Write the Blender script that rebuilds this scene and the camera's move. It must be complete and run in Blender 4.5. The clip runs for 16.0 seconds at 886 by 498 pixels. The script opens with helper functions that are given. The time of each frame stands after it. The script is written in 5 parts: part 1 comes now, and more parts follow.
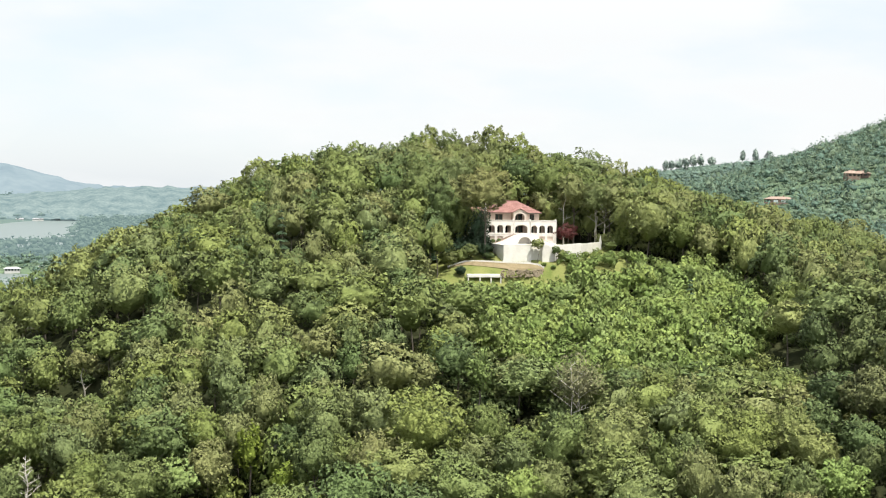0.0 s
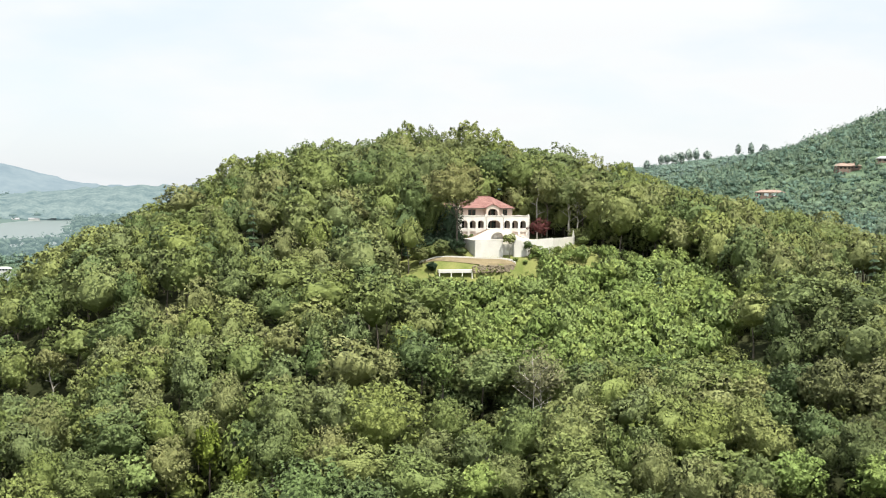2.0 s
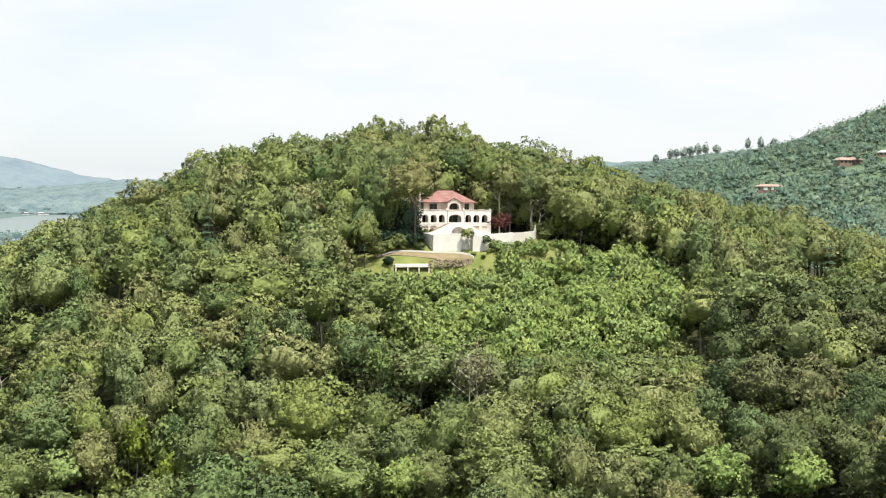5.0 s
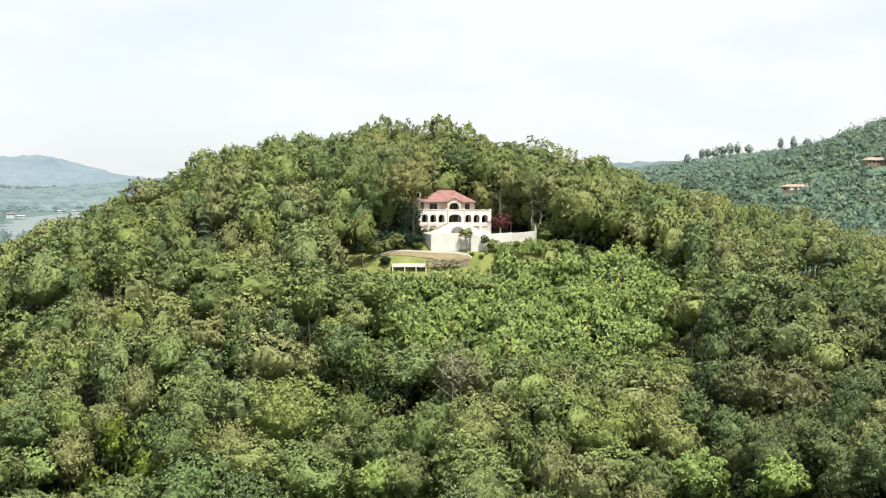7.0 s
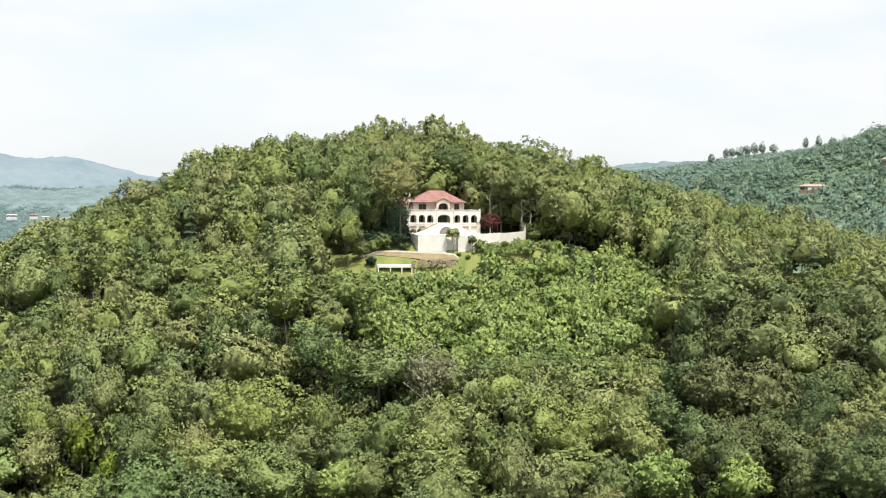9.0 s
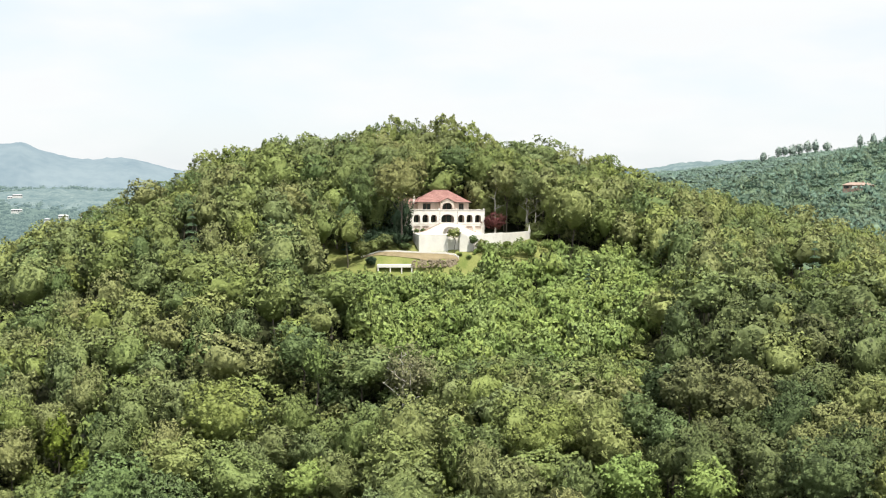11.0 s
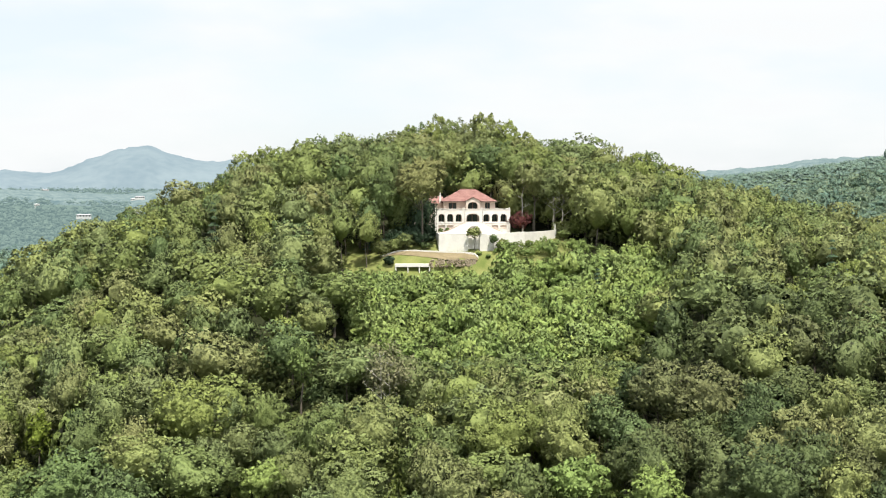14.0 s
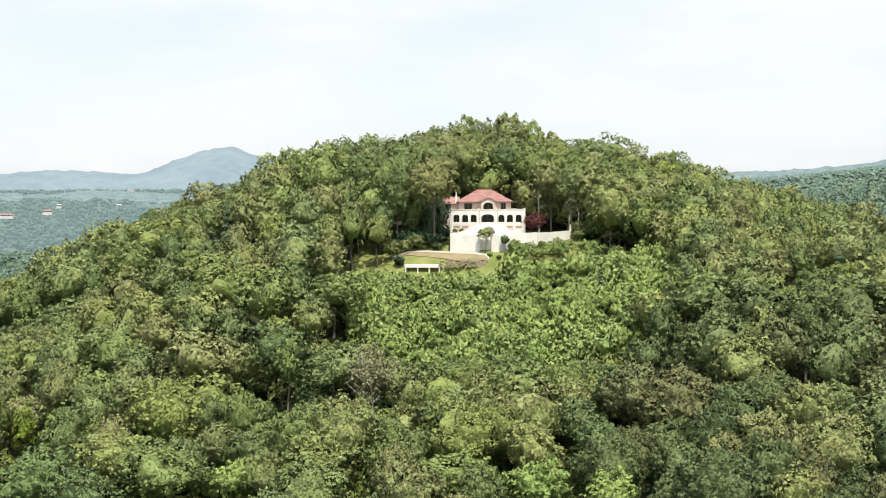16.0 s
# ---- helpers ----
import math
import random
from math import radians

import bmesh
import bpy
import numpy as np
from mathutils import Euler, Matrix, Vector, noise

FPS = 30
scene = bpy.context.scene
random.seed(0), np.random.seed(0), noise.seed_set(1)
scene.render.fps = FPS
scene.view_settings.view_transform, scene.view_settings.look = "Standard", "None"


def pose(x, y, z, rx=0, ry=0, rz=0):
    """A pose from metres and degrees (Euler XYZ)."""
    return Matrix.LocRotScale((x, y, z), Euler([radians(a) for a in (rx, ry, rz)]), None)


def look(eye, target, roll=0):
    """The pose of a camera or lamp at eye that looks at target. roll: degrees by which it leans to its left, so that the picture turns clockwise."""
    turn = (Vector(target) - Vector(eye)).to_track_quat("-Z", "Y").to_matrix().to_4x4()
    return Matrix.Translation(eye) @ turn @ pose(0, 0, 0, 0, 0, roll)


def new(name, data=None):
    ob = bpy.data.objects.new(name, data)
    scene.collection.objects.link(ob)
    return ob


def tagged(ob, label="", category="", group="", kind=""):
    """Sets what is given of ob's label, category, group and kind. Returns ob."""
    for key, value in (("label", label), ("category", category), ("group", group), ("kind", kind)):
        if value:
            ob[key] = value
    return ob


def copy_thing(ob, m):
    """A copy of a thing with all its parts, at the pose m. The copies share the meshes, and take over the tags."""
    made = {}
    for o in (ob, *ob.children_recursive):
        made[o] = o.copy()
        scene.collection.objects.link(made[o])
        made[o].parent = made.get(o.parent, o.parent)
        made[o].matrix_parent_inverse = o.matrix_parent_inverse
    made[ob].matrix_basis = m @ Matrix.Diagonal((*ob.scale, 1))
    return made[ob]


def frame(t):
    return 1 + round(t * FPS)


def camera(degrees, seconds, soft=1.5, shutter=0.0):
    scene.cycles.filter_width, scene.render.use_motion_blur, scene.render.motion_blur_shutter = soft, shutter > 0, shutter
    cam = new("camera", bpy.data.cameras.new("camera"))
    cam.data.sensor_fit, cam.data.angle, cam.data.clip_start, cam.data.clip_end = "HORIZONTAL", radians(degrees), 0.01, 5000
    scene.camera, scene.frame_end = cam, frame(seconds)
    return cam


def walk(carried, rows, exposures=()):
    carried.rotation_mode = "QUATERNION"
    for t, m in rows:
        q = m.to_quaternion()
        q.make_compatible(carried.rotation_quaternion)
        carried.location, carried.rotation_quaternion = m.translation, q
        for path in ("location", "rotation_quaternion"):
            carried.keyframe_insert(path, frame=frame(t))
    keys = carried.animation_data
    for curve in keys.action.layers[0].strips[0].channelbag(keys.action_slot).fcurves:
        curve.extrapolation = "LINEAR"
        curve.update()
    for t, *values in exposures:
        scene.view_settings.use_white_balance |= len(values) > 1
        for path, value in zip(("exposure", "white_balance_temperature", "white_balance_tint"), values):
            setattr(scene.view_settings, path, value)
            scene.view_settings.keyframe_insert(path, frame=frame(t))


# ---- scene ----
cam = camera(39.0, 16.0, soft=1.1)
PATH = [
    (0, (-10.63, 0.06, 99.253), (-10.575, 2.057, 99.159), 1.1),
    (0.5, (-9.225, -0.175, 99.239), (-9.171, 1.822, 99.144), 0.9),
    (1, (-7.407, -0.419, 99.241), (-7.352, 1.578, 99.145), 0.8),
    (1.5, (-5.107, -0.608, 99.252), (-5.051, 1.389, 99.154), 0.7),
    (2, (-2.432, -0.716, 99.279), (-2.377, 1.281, 99.179), 0.6),
    (2.5, (0.428, -0.794, 99.275), (0.484, 1.203, 99.173), 0.6),
    (3, (3.267, -0.874, 99.251), (3.323, 1.122, 99.148), 0.5),
    (3.5, (6.089, -0.857, 99.245), (6.147, 1.139, 99.141), 0.5),
    (4, (8.853, -0.716, 99.263), (8.913, 1.28, 99.157), 0.5),
    (6.5, (22.425, 0.707, 99.622), (22.398, 2.703, 99.511), 0.7),
    (7, (24.974, 1.021, 99.629), (24.948, 3.018, 99.518), 0.7),
    (7.5, (27.556, 1.36, 99.649), (27.531, 3.356, 99.538), 0.7),
    (8, (30.414, 1.71, 99.651), (30.383, 3.706, 99.54), 0.7),
    (10.5, (48.333, 3.784, 99.774), (48.188, 5.776, 99.663), 0.4),
    (11, (52.63, 4.35, 99.813), (52.469, 6.341, 99.701), 0.4),
    (11.5, (57.351, 5.078, 99.848), (57.166, 7.067, 99.735), 0.3),
    (12, (62.335, 5.883, 99.845), (62.11, 7.867, 99.732), 0.3),
    (12.5, (67.315, 6.742, 99.817), (67.041, 8.72, 99.704), 0.2),
    (13, (72.323, 7.664, 99.767), (72.01, 9.636, 99.653), 0.1),
    (13.5, (77.43, 8.665, 99.741), (77.09, 10.632, 99.627), 0.0),
    (14, (82.639, 9.779, 99.729), (82.278, 11.743, 99.616), -0.0),
    (14.5, (87.959, 10.98, 99.751), (87.57, 12.938, 99.639), -0.1),
    (15, (93.214, 12.312, 99.8), (92.787, 14.263, 99.688), -0.1),
    (15.5, (98.294, 13.776, 99.849), (97.829, 15.718, 99.736), -0.2),
    (16, (103.409, 15.336, 99.885), (102.913, 17.27, 99.772), -0.2),
]
walk(cam, [(t, look(eye, target, roll)) for t, eye, target, roll in PATH])

# ---- world, sun ----
SUN_FROM = (0.22, -0.36, 1.0)
world = bpy.data.worlds.new("hazy_sky")
scene.world = world
world.use_nodes = True
wn, wl = world.node_tree.nodes, world.node_tree.links
wn.clear()
w_out = wn.new("ShaderNodeOutputWorld")
w_mix = wn.new("ShaderNodeMixShader")
w_sky = wn.new("ShaderNodeBackground")
w_cloud = wn.new("ShaderNodeBackground")
sky = wn.new("ShaderNodeTexSky")
sky.sky_type = "NISHITA"
sky.sun_disc = False
sky.sun_elevation = math.atan2(SUN_FROM[2], math.hypot(SUN_FROM[0], SUN_FROM[1]))
sky.sun_rotation = math.atan2(SUN_FROM[0], SUN_FROM[1])
w_sky.inputs["Strength"].default_value = 0.12
tc = wn.new("ShaderNodeTexCoord")
mp = wn.new("ShaderNodeMapping")
mp.inputs["Scale"].default_value = (1.0, 1.0, 3.2)
cn = wn.new("ShaderNodeTexNoise")
cn.inputs["Scale"].default_value = 4.5
cn.inputs["Detail"].default_value = 5.0
cr = wn.new("ShaderNodeValToRGB")
cr.color_ramp.elements[0].position = 0.38
cr.color_ramp.elements[0].color = (0.82, 0.82, 0.82, 1)
cr.color_ramp.elements[1].position = 0.60
cr.color_ramp.elements[1].color = (1, 1, 1, 1)
# a hazy sky is brighter overhead than at the horizon
w_sep, w_up = wn.new("ShaderNodeSeparateXYZ"), wn.new("ShaderNodeMapRange")
w_up.inputs["From Min"].default_value, w_up.inputs["From Max"].default_value = 0.12, 1.0
w_up.inputs["To Min"].default_value, w_up.inputs["To Max"].default_value = 0.497, 0.97
wl.new(tc.outputs["Generated"], w_sep.inputs["Vector"])
wl.new(w_sep.outputs["Z"], w_up.inputs["Value"])
wl.new(w_up.outputs["Result"], w_cloud.inputs["Strength"])
wl.new(tc.outputs["Generated"], mp.inputs["Vector"])
wl.new(mp.outputs["Vector"], cn.inputs["Vector"])
wl.new(cn.outputs["Fac"], cr.inputs["Fac"])
cc = wn.new("ShaderNodeValToRGB")
cc.color_ramp.elements[0].position, cc.color_ramp.elements[0].color = 0.36, (0.85, 0.90, 0.955, 1)
cc.color_ramp.elements[1].position, cc.color_ramp.elements[1].color = 0.56, (0.97, 0.99, 1.0, 1)
wl.new(cn.outputs["Fac"], cc.inputs["Fac"])
wl.new(cc.outputs["Color"], w_cloud.inputs["Color"])
wl.new(sky.outputs["Color"], w_sky.inputs["Color"])
wl.new(cr.outputs["Color"], w_mix.inputs["Fac"])
wl.new(w_sky.outputs["Background"], w_mix.inputs[1])
wl.new(w_cloud.outputs["Background"], w_mix.inputs[2])
wl.new(w_mix.outputs["Shader"], w_out.inputs["Surface"])

sun_data = bpy.data.lights.new("sun", "SUN")
sun_data.energy, sun_data.angle, sun_data.color = 3.7, radians(1.0), (1.0, 0.95, 0.84)
sun = new("sun", sun_data)
sun.matrix_world = look(SUN_FROM, (0, 0, 0))
scene.view_settings.exposure = 1.0


# ---- materials ----
def material(name, rough=0.7, spec=0.3, metallic=0.0):
    m = bpy.data.materials.new(name)
    m.use_nodes = True
    b = m.node_tree.nodes["Principled BSDF"]
    b.inputs["Roughness"].default_value = rough
    b.inputs["Specular IOR Level"].default_value = spec
    b.inputs["Metallic"].default_value = metallic
    return m, m.node_tree.nodes, m.node_tree.links, b


def ramp(nodes, stops):
    r = nodes.new("ShaderNodeValToRGB")
    e = r.color_ramp.elements
    while len(e) < len(stops):
        e.new(0.5)
    for el, (pos, col) in zip(e, stops):
        el.position, el.color = pos, (*col, 1)
    return r


def noisy(name, a, b_, scale, rough=0.8, spec=0.25, fine=8.0, bump=0.2, bump_dist=0.02):
    """Two-scale mottled surface between colours a and b_."""
    m, n, l, b = material(name, rough, spec)
    geo = n.new("ShaderNodeNewGeometry")
    n1, n2 = n.new("ShaderNodeTexNoise"), n.new("ShaderNodeTexNoise")
    n1.inputs["Scale"].default_value, n1.inputs["Detail"].default_value = scale, 6
    n2.inputs["Scale"].default_value, n2.inputs["Detail"].default_value = scale * fine, 4
    mx = n.new("ShaderNodeMath")
    mx.operation = "MULTIPLY_ADD"
    mx.inputs[1].default_value = 0.45
    ad = n.new("ShaderNodeMath")
    ad.operation = "MULTIPLY"
    ad.inputs[1].default_value = 0.6
    r = ramp(n, [(0.36, a), (0.66, b_)])
    bp = n.new("ShaderNodeBump")
    bp.inputs["Strength"].default_value, bp.inputs["Distance"].default_value = bump, bump_dist
    l.new(geo.outputs["Position"], n1.inputs["Vector"])
    l.new(geo.outputs["Position"], n2.inputs["Vector"])
    l.new(n1.outputs["Fac"], ad.inputs[0])
    l.new(n2.outputs["Fac"], mx.inputs[0])
    l.new(ad.outputs[0], mx.inputs[2])
    l.new(mx.outputs[0], r.inputs["Fac"])
    l.new(r.outputs["Color"], b.inputs["Base Color"])
    l.new(n2.outputs["Fac"], bp.inputs["Height"])
    l.new(bp.outputs["Normal"], b.inputs["Normal"])
    return m


def leafy(name, stops, through_light=0.18, spread=0.26, fine=3.4):
    """Leaves: a tone for each tree, lighter and darker leaves within it, some light let through."""
    m, n, l, b = material(name, 0.62, 0.14)
    at, oi, geo = n.new("ShaderNodeAttribute"), n.new("ShaderNodeObjectInfo"), n.new("ShaderNodeNewGeometry")
    at.attribute_name = "tone"
    ad = n.new("ShaderNodeMath")
    ad.operation = "ADD"
    fr = n.new("ShaderNodeMath")
    fr.operation = "FRACT"
    l.new(at.outputs["Fac"], ad.inputs[0])
    l.new(oi.outputs["Random"], ad.inputs[1])
    l.new(ad.outputs[0], fr.inputs[0])
    r = ramp(n, stops)
    l.new(fr.outputs[0], r.inputs["Fac"])
    noi = n.new("ShaderNodeTexNoise")
    noi.inputs["Scale"].default_value, noi.inputs["Detail"].default_value = 0.35, 3
    l.new(geo.outputs["Position"], noi.inputs["Vector"])
    vor = n.new("ShaderNodeTexVoronoi")
    vor.inputs["Scale"].default_value = fine
    l.new(geo.outputs["Position"], vor.inputs["Vector"])
    sep = n.new("ShaderNodeSeparateColor")
    l.new(vor.outputs["Color"], sep.inputs["Color"])
    isl = n.new("ShaderNodeMath")
    isl.operation = "ADD"
    l.new(geo.outputs["Random Per Island"], isl.inputs[0])
    l.new(sep.outputs["Red"], isl.inputs[1])
    sm = n.new("ShaderNodeMath")
    sm.operation = "ADD"
    l.new(isl.outputs[0], sm.inputs[0])
    l.new(noi.outputs["Fac"], sm.inputs[1])
    bp = n.new("ShaderNodeBump")
    bp.inputs["Strength"].default_value, bp.inputs["Distance"].default_value = 0.42, 0.5 / fine
    bp.invert = True
    l.new(vor.outputs["Distance"], bp.inputs["Height"])
    fa, vt = n.new("ShaderNodeAttribute"), n.new("ShaderNodeVectorTransform")
    fa.attribute_name = "facing"
    vt.vector_type, vt.convert_from, vt.convert_to = "NORMAL", "OBJECT", "WORLD"
    l.new(fa.outputs["Vector"], vt.inputs["Vector"])
    l.new(vt.outputs["Vector"], bp.inputs["Normal"])
    l.new(bp.outputs["Normal"], b.inputs["Normal"])
    mr = n.new("ShaderNodeMapRange")
    mr.inputs["From Min"].default_value, mr.inputs["From Max"].default_value = 0.5, 2.5
    mr.inputs["To Min"].default_value, mr.inputs["To Max"].default_value = 1 - spread, 1 + spread
    l.new(sm.outputs[0], mr.inputs["Value"])
    mul = n.new("ShaderNodeVectorMath")
    mul.operation = "SCALE"
    l.new(r.outputs["Color"], mul.inputs[0])
    l.new(mr.outputs["Result"], mul.inputs["Scale"])
    l.new(mul.outputs["Vector"], b.inputs["Base Color"])
    tr = n.new("ShaderNodeBsdfTranslucent")
    l.new(mul.outputs["Vector"], tr.inputs["Color"])
    l.new(vt.outputs["Vector"], tr.inputs["Normal"])
    mix = n.new("ShaderNodeMixShader")
    mix.inputs["Fac"].default_value = through_light
    out = n["Material Output"]
    l.new(b.outputs["BSDF"], mix.inputs[1])
    l.new(tr.outputs["BSDF"], mix.inputs[2])
    l.new(mix.outputs["Shader"], out.inputs["Surface"])
    return m


M_LEAF = leafy("oak_leaves", [(0.0, (0.159, 0.202, 0.065)), (0.12, (0.236, 0.265, 0.094)), (0.25, (0.117, 0.167, 0.066)), (0.4, (0.210, 0.248, 0.072)), (0.52, (0.150, 0.196, 0.079)),
                              (0.65, (0.236, 0.247, 0.099)), (0.78, (0.123, 0.178, 0.063)), (0.88, (0.210, 0.233, 0.095)), (0.95, (0.213, 0.257, 0.072)), (1.0, (0.159, 0.202, 0.065))])
M_DARKLEAF = leafy("dark_oak_leaves", [(0.0, (0.099, 0.132, 0.050)), (0.3, (0.133, 0.162, 0.063)), (0.6, (0.086, 0.124, 0.050)), (0.85, (0.151, 0.162, 0.069)), (1.0, (0.099, 0.132, 0.050))])
M_OLIVE = leafy("olive_leaves", [(0.0, (0.225, 0.230, 0.089)), (1.0, (0.206, 0.215, 0.083))])
M_TAN = leafy("thin_tan_leaves", [(0.0, (0.25, 0.245, 0.135)), (1.0, (0.22, 0.225, 0.115))])
M_FRESH = leafy("vine_leaves", [(0.0, (0.196, 0.274, 0.079)), (0.4, (0.271, 0.338, 0.099)), (0.7, (0.218, 0.286, 0.100)), (1.0, (0.196, 0.274, 0.079))])
M_SAPLING = leafy("sapling_leaves", [(0.0, (0.167, 0.217, 0.057)), (0.5, (0.198, 0.235, 0.064)), (1.0, (0.156, 0.208, 0.062))])
M_YELLOW = leafy("yellow_green_leaves", [(0.0, (0.208, 0.240, 0.036)), (1.0, (0.160, 0.216, 0.036))])
M_PINE = leafy("pine_needles", [(0.0, (0.050, 0.084, 0.046)), (1.0, (0.060, 0.096, 0.050))], 0.1)
M_RED = leafy("plum_leaves", [(0.0, (0.105, 0.035, 0.035)), (1.0, (0.13, 0.045, 0.04))])
# leaves far off: haze painted in by bluer, paler base colours
M_FARLEAF = leafy("haze_tinted_far_leaves", [(0.0, (0.120, 0.182, 0.131)), (0.3, (0.150, 0.199, 0.124)), (0.6, (0.101, 0.170, 0.133)), (1.0, (0.120, 0.182, 0.131))], 0.2, 0.45, 1.1)
M_RIDGELEAF = leafy("haze_tinted_ridge_leaves", [(0.0, (0.124, 0.190, 0.150)), (0.3, (0.138, 0.197, 0.144)), (0.6, (0.116, 0.183, 0.150)), (1.0, (0.132, 0.186, 0.165))], 0.2, 0.4, 0.6)
M_PALELEAF = leafy("haze_paled_leaves", [(0.0, (0.36, 0.43, 0.38)), (1.0, (0.32, 0.40, 0.36))], 0.2, 0.4, 0.6)
M_BARK = noisy("bark", (0.075, 0.062, 0.048), (0.17, 0.15, 0.125), 1.5, 0.9, 0.1)
M_PALEBARK = noisy("pale_bark", (0.26, 0.24, 0.21), (0.46, 0.43, 0.38), 1.2, 0.9, 0.1)
M_DEADWOOD = noisy("dead_wood", (0.42, 0.39, 0.35), (0.58, 0.55, 0.51), 1.5, 0.9, 0.1)
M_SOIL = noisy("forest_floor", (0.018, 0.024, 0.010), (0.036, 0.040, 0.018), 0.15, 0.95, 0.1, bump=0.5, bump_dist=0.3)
# floor of the far woods, lightened to leaf green to soften shade between trees
M_UNDERWOOD = noisy("lightened_woodland_floor", (0.075, 0.115, 0.07), (0.125, 0.175, 0.105), 0.08, 0.95, 0.1, bump=0.5, bump_dist=0.3)
M_LAWN = noisy("lawn", (0.10, 0.13, 0.034), (0.20, 0.205, 0.075), 0.25, 0.95, 0.1, 14.0, 0.5, 0.1)
M_STUCCO = noisy("white_stucco", (0.57, 0.55, 0.51), (0.68, 0.66, 0.62), 0.5, 0.85, 0.2)
M_CREAM = noisy("cream_stucco", (0.52, 0.44, 0.38), (0.62, 0.54, 0.47), 0.5, 0.85, 0.2)
M_TRIM = noisy("dark_trim", (0.10, 0.085, 0.075), (0.17, 0.145, 0.13), 1.0, 0.7, 0.3)
M_TILE = noisy("clay_roof_tile", (0.20, 0.100, 0.088), (0.31, 0.175, 0.155), 0.6, 0.75, 0.2, 6.0, 0.4, 0.05)
M_FLOOR = noisy("terracotta_floor", (0.33, 0.26, 0.21), (0.45, 0.36, 0.30), 0.8, 0.8, 0.2)
M_DOOR = noisy("brown_wood", (0.07, 0.035, 0.025), (0.13, 0.06, 0.045), 2.0, 0.5, 0.4)
M_GRAVEL = noisy("tan_gravel", (0.14, 0.115, 0.068), (0.235, 0.19, 0.115), 0.6, 0.95, 0.1, 10.0, 0.5, 0.05)
M_STONE = noisy("brown_fieldstone", (0.12, 0.10, 0.07), (0.25, 0.21, 0.15), 0.9, 0.9, 0.15, 5.0, 0.6, 0.08)
M_CONCRETE = noisy("pale_concrete", (0.50, 0.47, 0.41), (0.66, 0.62, 0.55), 0.7, 0.9, 0.15)
M_BROWNWALL = noisy("brown_siding", (0.15, 0.105, 0.09), (0.22, 0.155, 0.13), 0.6, 0.8, 0.2)
M_BROWNROOF = noisy("tan_shingle", (0.22, 0.165, 0.135), (0.31, 0.235, 0.195), 0.5, 0.9, 0.1)
M_WHITEWALL = noisy("white_siding", (0.40, 0.40, 0.39), (0.52, 0.52, 0.51), 0.5, 0.8, 0.2)
M_GREYROOF = noisy("grey_shingle", (0.30, 0.30, 0.31), (0.42, 0.42, 0.44), 0.5, 0.9, 0.1)

M_GLASS, _n, _l, _b = material("window_glass", 0.08, 0.5)
_b.inputs["Base Color"].default_value = (0.02, 0.022, 0.025, 1)
# near-white base colour stands in for sky mirrored in the lodge panes
M_BRIGHTGLASS, _n, _l, _b = material("painted_sky_glass", 0.12, 0.5)
_b.inputs["Base Color"].default_value = (0.75, 0.77, 0.80, 1)
M_WATER, _n, _l, _b = material("lake_water", 0.3, 0.5)
_b.inputs["Base Color"].default_value = (0.10, 0.13, 0.12, 1)
_b.inputs["IOR"].default_value = 1.33
_w = _n.new("ShaderNodeTexNoise")
_w.inputs["Scale"].default_value, _w.inputs["Detail"].default_value = 0.05, 6
_g = _n.new("ShaderNodeNewGeometry")
_bp = _n.new("ShaderNodeBump")
_bp.inputs["Strength"].default_value, _bp.inputs["Distance"].default_value = 0.15, 1.0
_l.new(_g.outputs["Position"], _w.inputs["Vector"])
_l.new(_w.outputs["Fac"], _bp.inputs["Height"])
_l.new(_bp.outputs["Normal"], _b.inputs["Normal"])


# a mottled surface with distance haze painted in as an even bluish emission
def backdrop_mat(name, a, b_, scale, haze_glow):
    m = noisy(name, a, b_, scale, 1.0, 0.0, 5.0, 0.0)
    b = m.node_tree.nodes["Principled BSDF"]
    b.inputs["Emission Color"].default_value = (*haze_glow, 1)
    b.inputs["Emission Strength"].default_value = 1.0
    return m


# air haze put into the colours: blue-grey bases plus a faint glow
M_MOUNTAIN = backdrop_mat("haze_painted_mountain", (0.06, 0.075, 0.08), (0.10, 0.115, 0.115), 0.006, (0.090, 0.130, 0.162))
M_HAZYWOOD = backdrop_mat("haze_painted_woods", (0.030, 0.042, 0.034), (0.065, 0.082, 0.062), 0.03, (0.080, 0.118, 0.122))
M_LOWHILL = backdrop_mat("haze_painted_low_hills", (0.015, 0.028, 0.027), (0.10, 0.118, 0.105), 0.035, (0.088, 0.126, 0.142))


